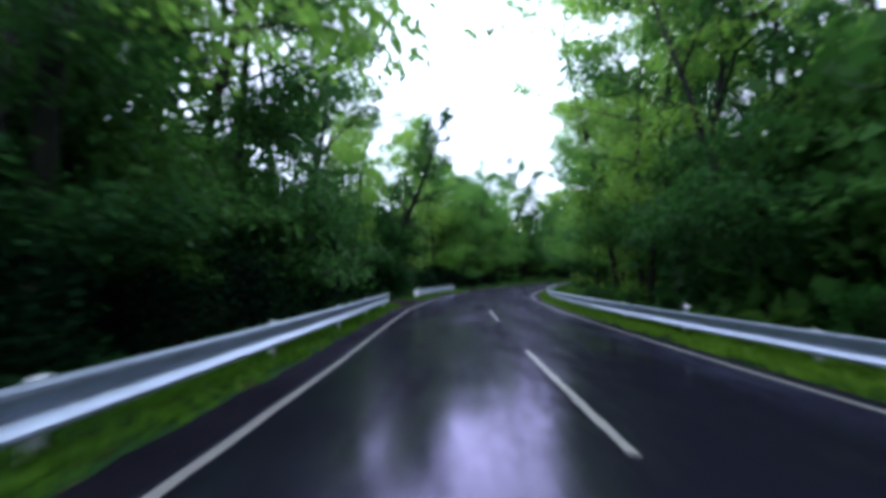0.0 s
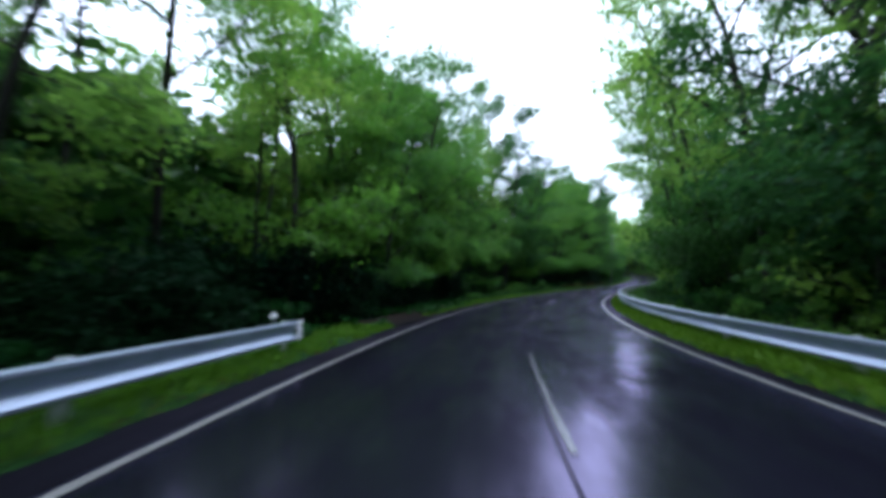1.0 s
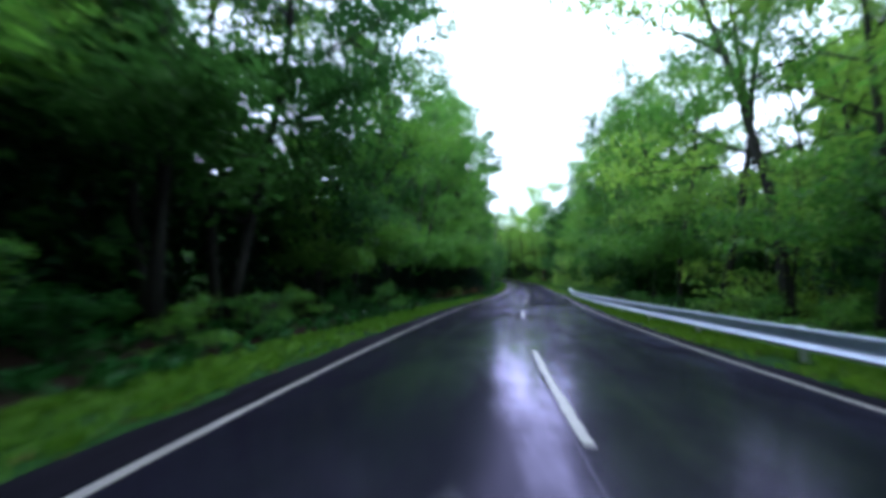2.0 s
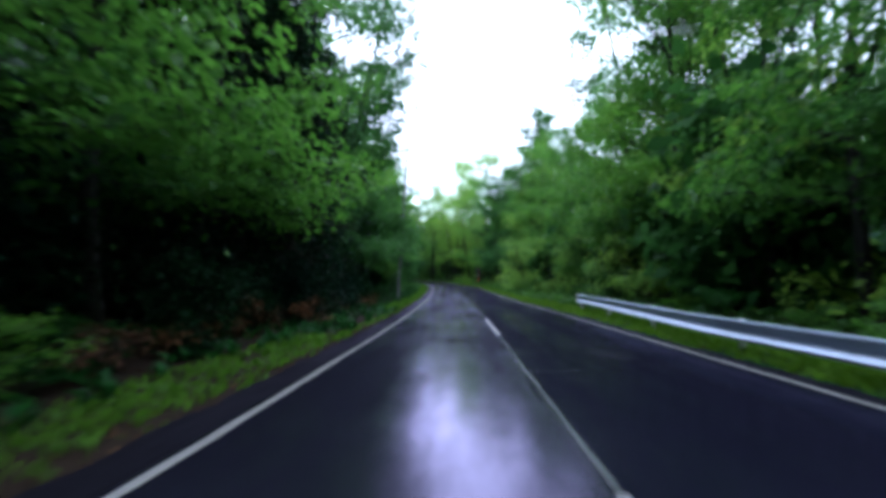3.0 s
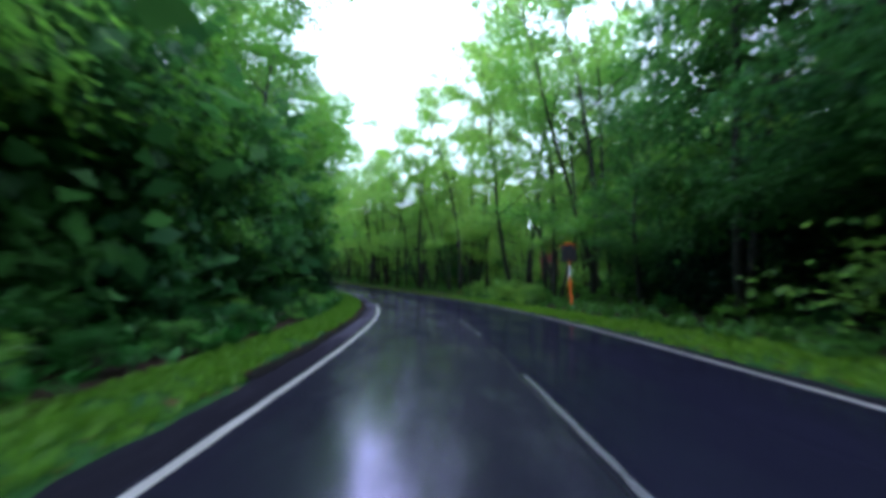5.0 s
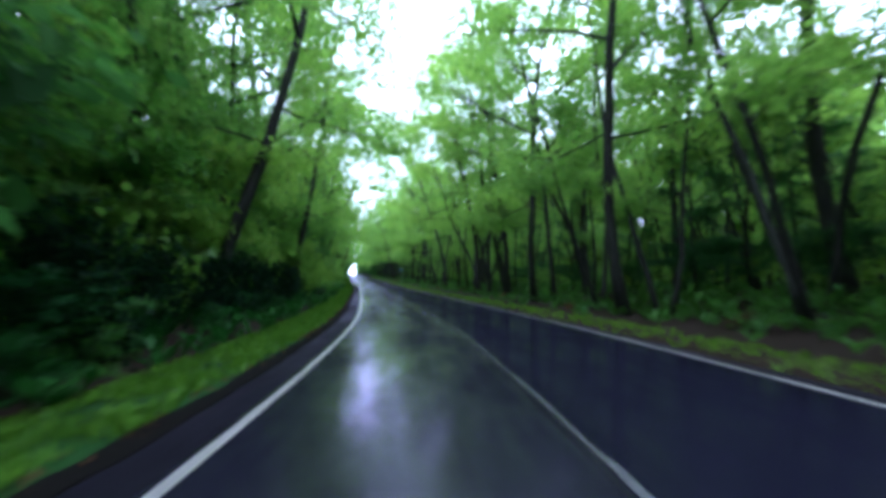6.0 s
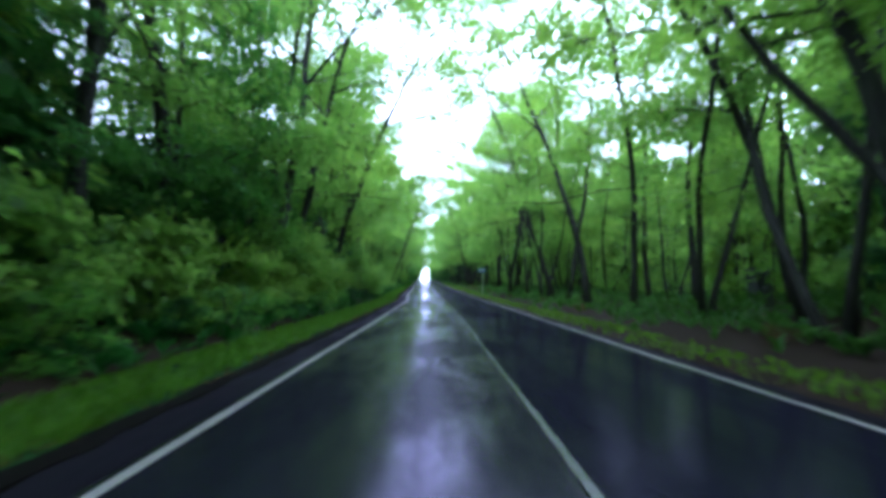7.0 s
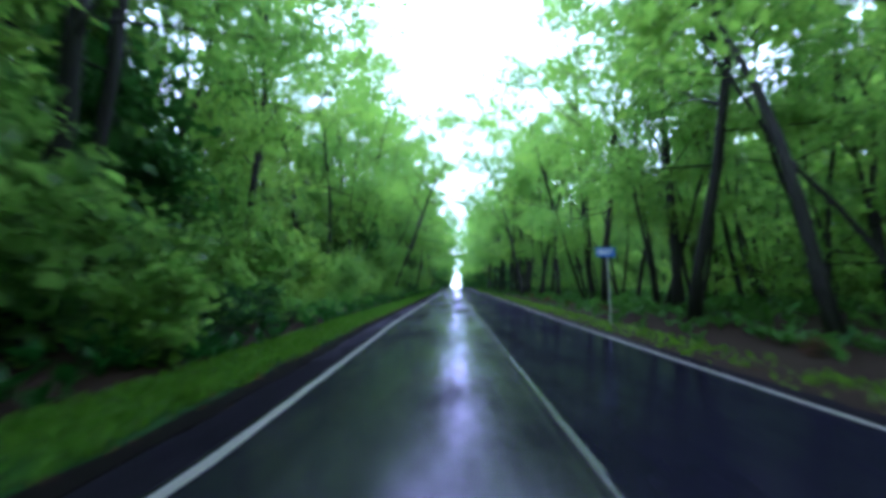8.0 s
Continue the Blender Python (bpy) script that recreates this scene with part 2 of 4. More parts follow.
MAT = {
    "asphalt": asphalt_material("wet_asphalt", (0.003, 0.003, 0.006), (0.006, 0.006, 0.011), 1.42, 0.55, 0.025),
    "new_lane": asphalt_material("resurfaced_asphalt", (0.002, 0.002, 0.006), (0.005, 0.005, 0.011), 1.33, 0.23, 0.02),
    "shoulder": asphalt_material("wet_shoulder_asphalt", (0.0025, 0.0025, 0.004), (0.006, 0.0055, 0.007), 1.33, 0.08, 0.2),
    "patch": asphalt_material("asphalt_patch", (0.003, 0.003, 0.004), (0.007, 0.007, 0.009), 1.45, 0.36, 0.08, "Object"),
    "line": plain("road_paint", (0.215, 0.207, 0.195), 0.32, 0, 9, 0.6),
    "faint_line": plain("rubbed_road_paint", (0.035, 0.035, 0.042), 0.25, 0, 5, 0.85),
    "old_line": plain("worn_road_paint", (0.07, 0.07, 0.078), 0.25, 0, 5, 0.85),
    "soil": plain("leaf_litter_soil", (0.016, 0.010, 0.0062), 0.9, 0, 6, 0.7, 0.8, 0.08),
    "zinc": plain("galvanised_steel", (0.37, 0.43, 0.52), 0.35, 0.6, 18, 0.2, 0.05),
    "post": plain("galvanised_post", (0.50, 0.53, 0.55), 0.45, 0.7, 12, 0.4),
    "white": plain("white_steel_paint", (0.78, 0.79, 0.80), 0.4, 0, 9, 0.2, 0.04),
    "concrete": plain("pole_concrete", (0.09, 0.09, 0.095), 0.7, 0, 14, 0.3),
    "orange": plain("orange_paint", (0.85, 0.17, 0.02), 0.4, 0, 10, 0.2, 0.03),
    "black": plain("mirror_back", (0.012, 0.012, 0.013), 0.5, 0, 10, 0.3, 0.03),
    "blue": plain("blue_sign_paint", (0.03, 0.13, 0.42), 0.4, 0, 10, 0.2, 0.03),
    "brick": plain("red_brick", (0.22, 0.055, 0.04), 0.85, 0, 20, 0.4, 0.4),
    "mortar": plain("mortar", (0.25, 0.23, 0.21), 0.9, 0, 20, 0.3),
    "slate": plain("dark_cap", (0.03, 0.03, 0.035), 0.5, 0, 10, 0.3),
    "grey_metal": plain("dark_grey_metal", (0.03, 0.033, 0.036), 0.5, 0.2, 10, 0.3),
    "bark": bark_material("wet_bark", (0.006, 0.0055, 0.005), (0.022, 0.019, 0.017)),
    "bark_dark": bark_material("conifer_bark", (0.014, 0.010, 0.008), (0.05, 0.034, 0.025)),
    "maple": leaf_material("maple_leaves", (0.016, 0.071, 0.016), (0.095, 0.222, 0.022), 0.60),
    "oak": leaf_material("oak_leaves", (0.01232, 0.0462, 0.01386), (0.04928, 0.1309, 0.0231)),
    "canopy": leaf_material("light_canopy_leaves", (0.041, 0.120, 0.031), (0.185, 0.322, 0.040), 0.72),
    # conifer needles; on the yew bushes this near-black stands in for shade
    "cedar": leaf_material("conifer_and_shade_leaves", (0.00231, 0.00924, 0.00385), (0.00693, 0.0231, 0.0077), 0.1),
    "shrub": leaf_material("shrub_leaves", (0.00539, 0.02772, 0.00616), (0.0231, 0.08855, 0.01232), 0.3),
    "fern": leaf_material("fern_leaves", (0.01694, 0.05775, 0.01078), (0.0693, 0.154, 0.02002), 0.4),
    "grass": leaf_material("grass_blades", (0.022, 0.070, 0.007), (0.087, 0.184, 0.012), 0.4),
    "dry": leaf_material("dead_leaves", (0.0308, 0.01694, 0.00924), (0.1155, 0.0616, 0.02695), 0.2),
    "turf": plain("mossy_turf", (0.012, 0.040, 0.007), 0.9, 0, 8, 0.6, 0.6, 0.08),
    "gravel": plain("wet_gravel", (0.0065, 0.0048, 0.0042), 0.8, 0, 25, 0.6, 0.8, 0.06),
    # near-black colour that stands in for shade below the grass edge
    "verge_shade": plain("verge_shade_black", (0.0045, 0.004, 0.0035), 0.9, 0, 12, 0.6, 0.8, 0.03),
    "far": leaf_material("far_wood_leaves", (0.01386, 0.04235, 0.01694), (0.05775, 0.1232, 0.0308), 0.45),
}


# ---- building helpers ----
def part(name, data, material, parent=None, label="", smooth=False):
    """One mesh object from a bmesh or from (verts, faces) and maybe map places, under its thing."""
    me = bpy.data.meshes.new(name)
    if isinstance(data, bmesh.types.BMesh):
        data.to_mesh(me)
        data.free()
    else:
        me.from_pydata(data[0], [], data[1])
        if len(data) > 2:
            flat = np.array(data[2], dtype=np.float32)[[v for f in data[1] for v in f]]
            me.uv_layers.new(name="UVMap").data.foreach_set("uv", flat.ravel())
    me.materials.append(MAT[material])
    if smooth:
        me.polygons.foreach_set("use_smooth", [True] * len(me.polygons))
    ob = new(name, me)
    if parent is not None:
        ob.parent = parent
    if label:
        ob["label"] = label
    return ob


def thing(name, m, label, category, group="", kind=""):
    """An Empty at the thing's base, for its parts."""
    ob = new(name)
    ob.matrix_basis = m
    return tagged(ob, label, category, group, kind)


def spot(s, lat, up=0.0, turn=0.0, scale=1.0):
    """A pose on the ground beside the road, facing along it."""
    p = at(s, lat, lie(s, lat) + up)
    return pose(p.x, p.y, p.z, 0, 0, heading(s) + turn) @ Matrix.Scale(scale, 4)


def box(bm, x0, y0, z0, x1, y1, z1, bevel=0.0, segments=2):
    made = bmesh.ops.create_cube(bm, size=1)["verts"]
    for v in made:
        v.co = Vector(((x0 + x1) / 2 + v.co.x * (x1 - x0), (y0 + y1) / 2 + v.co.y * (y1 - y0), (z0 + z1) / 2 + v.co.z * (z1 - z0)))
    if bevel:
        edges = {e for v in made for e in v.link_edges}
        bmesh.ops.bevel(bm, geom=list(edges), offset=bevel, segments=segments, affect="EDGES")


def tube(verts, faces, points, radii, sides=7, cap=True):
    """A tapered round bar through the points."""
    base = len(verts)
    n = len(points)
    for i, (p, r) in enumerate(zip(points, radii)):
        d = (points[min(i + 1, n - 1)] - points[max(i - 1, 0)]).normalized()
        u = d.cross(Vector((0.31, 0.95, 0.05))).normalized() if abs(d.y) < 0.95 else d.cross(Vector((1, 0, 0))).normalized()
        v = d.cross(u)
        for k in range(sides):
            a = 2 * math.pi * k / sides
            verts.append(tuple(p + (u * math.cos(a) + v * math.sin(a)) * r))
    for i in range(n - 1):
        for k in range(sides):
            a, b = base + i * sides + k, base + i * sides + (k + 1) % sides
            faces.append((a, b, b + sides, a + sides))
    if cap:
        faces.append(tuple(base + k for k in reversed(range(sides))))
        faces.append(tuple(base + (n - 1) * sides + k for k in range(sides)))


def lathe(profile, sides=20):
    """Verts and faces of a turned shape from (radius, height) pairs."""
    verts, faces = [], []
    for r, z in profile:
        for k in range(sides):
            a = 2 * math.pi * k / sides
            verts.append((r * math.cos(a), r * math.sin(a), z))
    for i in range(len(profile) - 1):
        for k in range(sides):
            a, b = i * sides + k, i * sides + (k + 1) % sides
            faces.append((a, b, b + sides, a + sides))
    faces.append(tuple(reversed(range(sides))))
    faces.append(tuple((len(profile) - 1) * sides + k for k in range(sides)))
    return verts, faces


def ribbon(s0, s1, lat_a, lat_b, up, step=1.0, thick=0.0, ragged=0.0):
    """A strip that follows the road between two offsets (numbers or functions of s)."""
    fa = lat_a if callable(lat_a) else (lambda s: lat_a)
    fb = lat_b if callable(lat_b) else (lambda s: lat_b)
    verts, faces, places = [], [], []
    n = max(2, int(round((s1 - s0) / step)) + 1)
    rng = random.Random(int(s0 * 7 + s1))
    for i in range(n):
        s = s0 + (s1 - s0) * i / (n - 1)
        a, b = fa(s) + rng.uniform(-ragged, ragged), fb(s) + rng.uniform(-ragged, ragged)
        verts += [tuple(at(s, a, up)), tuple(at(s, b, up))]
        places += [(a, s), (b, s)] * (2 if thick else 1)
        if thick:
            verts += [tuple(at(s, a - 0.02, up - thick)), tuple(at(s, b + 0.02, up - thick))]
    w = 4 if thick else 2
    for i in range(n - 1):
        o = i * w
        faces.append((o, o + 1, o + w + 1, o + w))
        if thick:
            faces.append((o + 2, o, o + w, o + w + 2))
            faces.append((o + 1, o + 3, o + w + 3, o + w + 1))
    return verts, faces, places


def leaves(centres, dirs, ups, lengths, widths, fold=0.12):
    """Many leaf blades, four corners each, folded a little along the middle."""
    d = dirs / np.linalg.norm(dirs, axis=1, keepdims=True)
    side = np.cross(d, ups)
    side /= np.linalg.norm(side, axis=1, keepdims=True) + 1e-9
    up = np.cross(side, d)
    L, W = lengths[:, None], widths[:, None]
    v = np.empty((len(d), 4, 3))
    v[:, 0] = centres - d * L * 0.5
    v[:, 1] = centres + side * W * 0.5 + up * L * fold
    v[:, 2] = centres + d * L * 0.5 - up * L * fold * 0.8
    v[:, 3] = centres - side * W * 0.5 + up * L * fold
    return v.reshape(-1, 3)


def leaf_mesh(name, v, material):
    n = len(v) // 4
    me = bpy.data.meshes.new(name)
    me.vertices.add(len(v))
    me.vertices.foreach_set("co", np.asarray(v, dtype=np.float32).ravel())
    me.loops.add(4 * n)
    me.loops.foreach_set("vertex_index", np.arange(4 * n, dtype=np.int32))
    me.polygons.add(n)
    me.polygons.foreach_set("loop_start", np.arange(0, 4 * n, 4, dtype=np.int32))
    me.update(calc_edges=True)
    me.materials.append(MAT[material])
    return me


# ---- the lie of the land beside the road ----
def lie(s, lat):
    """Height of the ground above the road's surface at that place."""
    if lat < 0:
        edge, fall = -left_line(s) + 0.75, float(np.interp(s, [-60, 45, 62, 130, 175, 330], [-0.42, -0.40, 0.02, 0.06, 0.13, 0.10]))
    else:
        edge, fall = right_line(s) + 0.55, float(np.interp(s, [-60, 100, 115, 165, 200, 330], [-0.16, -0.14, 0.05, 0.05, 0.03, 0.02]))
    a = abs(lat) - edge
    if a <= 0:
        return -0.07
    z = -0.03 + 0.05 * min(1.0, a / 0.3)
    b = max(0.0, a - 1.6)
    z += fall * 18 * (1 - math.exp(-b / 18))
    p = at(s, lat)
    z += min(1.0, b / 4) * 0.35 * noise.noise((p.x * 0.13, p.y * 0.13, 0.3)) + min(1, a) * 0.03 * noise.noise((p.x * 0.9, p.y * 0.9, 2.0))
    return z


def skip(s, lat):
    """The bare aprons beside the road."""
    return (20.6 < s < 26.0 and -5.4 < lat < 0) or (44.5 < s < 48.5 and -6.6 < lat < 0)


def build_ground():
    lats = [-75, -60, -48, -38, -30, -24, -19, -15, -12, -10, -8.5, -7.3, -6.3, -5.6, -5.0, -4.6, -4.25, -3.95, -3.6, 0,
            3.5, 3.8, 4.15, 4.5, 5.0, 5.6, 6.3, 7.3, 8.5, 10, 12, 15, 19, 24, 30, 38, 48, 60, 75]
    stations = [S_FROM + 2.0 * i for i in range(int((S_TO - S_FROM) / 2))]
    verts, faces, w = [], [], len(lats)
    for s in stations:
        for lat in lats:
            verts.append(tuple(at(s, lat, lie(s, lat))))
    n = len(stations)
    for i in range(n - 1):
        for k in range(w - 1):
            o = i * w + k
            faces.append((o, o + 1, o + w + 1, o + w))
    rim = [k for k in range(w)] + [i * w + w - 1 for i in range(1, n)] + [(n - 1) * w + k for k in range(w - 2, -1, -1)] + [i * w for i in range(n - 2, 0, -1)]
    mid = Vector(at(200))
    first = len(verts)
    for r in rim:
        d = Vector(verts[r]) - mid
        d.z = 0
        far = Vector(verts[r]) + d.normalized() * 2500
        verts.append((far.x, far.y, verts[r][2]))
    for i in range(len(rim)):
        j = (i + 1) % len(rim)
        faces.append((rim[j], rim[i], first + i, first + j))
    g = part("ground", (verts, faces), "soil", smooth=True)
    g.data.materials.append(MAT["turf"])
    for i in range(n - 1):
        for k in range(w - 1):
            # left stretches without turf: darker soil helps to imitate the verge's shade
            if 3.5 <= abs(lats[k]) < 5.6 and 3.5 <= abs(lats[k + 1]) <= 5.7 and not skip(stations[i], lats[k]) and not (lats[k] < 0 and (44 < stations[i] < 57 or 97 < stations[i] < 150)) and not (lats[k] > 0 and stations[i] > 194):
                g.data.polygons[i * (w - 1) + k].material_index = 1
    for i in range((n - 1) * (w - 1), len(g.data.polygons)):
        g.data.polygons[i].material_index = 1
    tagged(g, "dark damp forest soil with leaf litter on both sides of the road", "ground", kind="structure")


build_ground()


def build_road():
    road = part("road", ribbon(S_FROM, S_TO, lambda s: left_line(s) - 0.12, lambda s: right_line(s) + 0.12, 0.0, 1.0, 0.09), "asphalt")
    tagged(road, "wet dark grey asphalt country road with worn wheel tracks", "road", kind="structure")
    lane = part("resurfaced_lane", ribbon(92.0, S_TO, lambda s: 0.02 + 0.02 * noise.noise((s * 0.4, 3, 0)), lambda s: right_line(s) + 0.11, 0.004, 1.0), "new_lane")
    tagged(lane, "darker resurfaced lane of wet asphalt", "road lane", kind="structure")
    for s0, s1 in ((99.0, 150.0), (181.0, 216.0), (222.0, 300.0)):
        tagged(part("centre_line", ribbon(s0, s1, lambda s: -0.03 + 0.02 * noise.noise((s * 0.9, 1, 0)), lambda s: 0.02 + 0.025 * noise.noise((s * 1.1, 2, 0)), 0.009, 0.25, 0, 0.006), "faint_line" if s0 < 150 else "old_line"),
               "thin worn painted line between the lanes", "road marking", kind="structure")
    for name, side, fa, fb in (("shoulder_left", "left", lambda s: left_line(s) - 0.62, lambda s: left_line(s) - 0.10),
                               ("shoulder_right", "right", lambda s: right_line(s) + 0.10, lambda s: right_line(s) + 0.42)):
        tagged(part(name, ribbon(S_FROM, S_TO, fa, fb, -0.008, 0.35, 0.08, 0.055), "shoulder"),
               "narrow dark asphalt shoulder with an uneven crumbling edge", "shoulder", kind="structure")
    for name, f, s0, s1, paint in (("edge_line_left", left_line, S_FROM, 183.0, "line"), ("edge_line_worn", left_line, 183.0, 197.0, "old_line"),
                                   ("edge_line_far", left_line, 197.0, S_TO, "line"), ("edge_line_right", right_line, S_FROM, S_TO, "line")):
        tagged(part(name, ribbon(s0, s1, lambda s: f(s) - 0.052, lambda s: f(s) + 0.052, 0.009, 0.5, 0, 0.008), paint),
               "solid white painted edge line along the wet road", "road marking", kind="structure")
    # a black strip painted where the overhanging grass throws its shadow
    tagged(part("road_edge_soil", ribbon(164.0, 350.0, lambda s: left_line(s) - 0.86 - 0.06 * noise.noise((s * 0.7, 8, 0)), lambda s: left_line(s) - 0.60, 0.004, 0.35, 0.06, 0.03), "verge_shade"),
           "black strip between the shoulder and the grass, standing in for the grass's shade", "soil strip", kind="structure")
    tagged(part("centre_seam", ribbon(S_FROM, S_TO, lambda s: -0.1 + 0.03 * noise.noise((s * 0.3, 0, 0)), lambda s: -0.065 + 0.03 * noise.noise((s * 0.3, 0, 4)), 0.004, 0.5), "patch"),
           "dark tar seam along the middle of the road", "road seam", kind="structure")


build_road()

DASH_ENDS = [-4, 7.5, 18.5, 29, 40, 51.5, 63, 75, 88, 101, 114.5, 125, 135, 145, 155, 164, 173.5, 186, 198, 209.5, 221.5, 231.5, 241.5, 252, 263]


def build_dashes():
    for i in range(44):
        e = DASH_ENDS[i] if i < len(DASH_ENDS) else 263 + 10 * (i - len(DASH_ENDS) + 1)
        worn = 25 < e < 60 or 118 < e < 168 or e > 170
        tagged(part("centre_dash", ribbon(e - 5.0, e, -0.035 if worn else -0.048, 0.035 if worn else 0.048, 0.0125, 0.25, 0, 0.010), "old_line" if worn else "line"),
               "worn white painted centre dash on wet asphalt" if worn else "white painted centre dash on wet asphalt", "road marking", "centre line dashes", "structure")


build_dashes()


# ---- guard rails ----
PROFILE = [(0.0, -0.185), (0.03, -0.182), (0.076, -0.155), (0.082, -0.12), (0.006, -0.045), (0.004, -0.01), (0.076, 0.11), (0.082, 0.15), (0.03, 0.172), (0.0, 0.175)]


def build_rail(s0, s1, lat_of, top_of, side, ends=(True, True), marks=()):
    """A W-beam guard rail. side: +1 when it stands right of the road."""
    o = thing("guardrail", Matrix.Identity(4), "galvanised steel W-beam guard rail on round posts along the grass verge", "guard rail", "guard rails")
    n = max(1, round((s1 - s0) / 4))
    step = (s1 - s0) / n
    for i in range(n):
        verts, faces = [], []
        a, b = s0 + i * step - 0.12, s0 + (i + 1) * step + 0.12
        m, w = 7, len(PROFILE)
        for layer in (0, 1):
            for j in range(m):
                s = a + (b - a) * j / (m - 1)
                lift = 0.003 * (i % 2)
                for d, h in PROFILE:
                    verts.append(tuple(at(s, lat_of(s) - side * (d + lift - layer * 0.006), top_of(s) - 0.175 + h)))
        for layer in (0, 1):
            q = layer * m * w
            for j in range(m - 1):
                for k in range(w - 1):
                    f = (q + j * w + k, q + j * w + k + 1, q + (j + 1) * w + k + 1, q + (j + 1) * w + k)
                    faces.append(f if layer == 0 else f[::-1])
        q = m * w
        for j in range(m - 1):
            for k in (0, w - 1):
                faces.append((j * w + k, (j + 1) * w + k, q + (j + 1) * w + k, q + j * w + k))
        for j in (0, m - 1):
            for k in range(w - 1):
                faces.append((j * w + k, j * w + k + 1, q + j * w + k + 1, q + j * w + k))
        beam = part("beam", (verts, faces), "zinc", o, smooth=False)
        for k in (-0.09, 0.09):
            p = at(a + 0.2, lat_of(a + 0.2) - side * 0.012, top_of(a) - 0.175 + k * 0.2)
            bv, bf = [], []
            tube(bv, bf, [p, p - (at(a, 1) - at(a, 0)) * 0.012 * side], [0.014, 0.012], 6)
            part("bolt", (bv, bf), "post", beam)
    for i in range(n + 1):
        s = s0 + i * step
        bv, bf = [], []
        lat = lat_of(s) + side * 0.13
        tube(bv, bf, [at(s, lat, lie(s, lat) - 0.25), at(s, lat, top_of(s) - 0.02), at(s, lat, top_of(s) + 0.005)], [0.057, 0.057, 0.04], 12)
        post = part("post", (bv, bf), "post", o, smooth=False)
        bm = bmesh.new()
        box(bm, -0.05, -0.035, -0.09, 0.05, 0.035, 0.09, 0.008)
        p = at(s, lat_of(s) + side * 0.055, top_of(s) - 0.175)
        bm.transform(pose(p.x, p.y, p.z, 0, 0, heading(s)))
        part("bracket", bm, "post", post)
    for end, s in ((ends[0], s0), (ends[1], s1)):
        if not end:
            continue
        sign = -1 if s == s0 else 1
        verts, faces = [], []
        m = 6
        for layer in (0, 1):
            for j in range(m):
                u = j / (m - 1)
                ss = s + sign * (0.08 + 0.55 * u)
                out = side * (0.22 * u * u) - side * (0.088 - layer * 0.006)
                for h in (-0.18, -0.17, 0.17, 0.18):
                    verts.append(tuple(at(ss, lat_of(s) + out + side * (0.015 if abs(h) > 0.175 else 0), top_of(s) - 0.175 + h)))
        for layer in (0, 1):
            q = layer * m * 4
            for j in range(m - 1):
                for k in range(3):
                    faces.append((q + j * 4 + k, q + j * 4 + k + 1, q + (j + 1) * 4 + k + 1, q + (j + 1) * 4 + k))
        for j in range(m - 1):
            for k in (0, 3):
                faces.append((j * 4 + k, (j + 1) * 4 + k, m * 4 + (j + 1) * 4 + k, m * 4 + j * 4 + k))
        part("end_wing", (verts, faces), "white", o, "flat white painted end plate")
    for s in marks:
        lat = lat_of(s) + side * 0.13
        bv, bf = [], []
        tube(bv, bf, [at(s, lat, top_of(s) - 0.05), at(s, lat, top_of(s) + 0.08)], [0.015, 0.015], 6)
        stem = part("reflector_stem", (bv, bf), "post", o)
        bv, bf = [], []
        c = at(s, lat, top_of(s) + 0.13)
        d = at(s + 1, lat) - at(s, lat)
        tube(bv, bf, [c - d * 0.02, c - d * 0.015, c + d * 0.015, c + d * 0.02], [0.045, 0.055, 0.055, 0.045], 14)
        part("reflector", (bv, bf), "white", stem, "small round white road reflector")


build_rail(-30.0, 18.2, lambda s: float(np.interp(s, [-10, 10, 19], [-4.05, -4.1, -4.5])), lambda s: float(np.interp(s, [0, 9, 18], [0.57, 0.64, 0.67])), -1, (False, True), ())
build_rail(26.9, 39.3, lambda s: float(np.interp(s, [27, 33, 39], [-4.4, -4.3, -4.4])), lambda s: float(np.interp(s, [27, 33, 40], [0.59, 0.62, 0.57])), -1, (True, True), (27.6, 38.9))
build_rail(-30.0, 118.35, lambda s: float(np.interp(s, [-30, 5, 60, 96, 107, 118], [4.1, 4.05, 4.15, 3.95, 3.85, 4.4])), lambda s: float(np.interp(s, [0, 80, 100, 108, 118], [0.60, 0.60, 0.57, 0.62, 0.74])), 1, (False, True), (10.0, 58.0))


# ---- trees and shrubs ----
def graft(verts, faces, old, new_ring):
    """Ties a limb's first ring to the nearest corner of the wood that it grows from."""
    q = Vector(verts[new_ring])
    k = min(range(*old), key=lambda i: (Vector(verts[i]) - q).length_squared)
    faces.append((k, new_ring, new_ring + 1))


def curve_points(rng, start, direction, length, n, rise, wobble):
    pts, d = [start.copy()], direction.normalized()
    for i in range(n):
        d = (d + Vector((rng.uniform(-wobble, wobble), rng.uniform(-wobble, wobble), rise + rng.uniform(-wobble, wobble) * 0.5))).normalized()
        pts.append(pts[-1] + d * (length / n))
    return pts


def along_points(pts, u):
    x = u * (len(pts) - 1)
    i = min(int(x), len(pts) - 2)
    return pts[i].lerp(pts[i + 1], x - i)


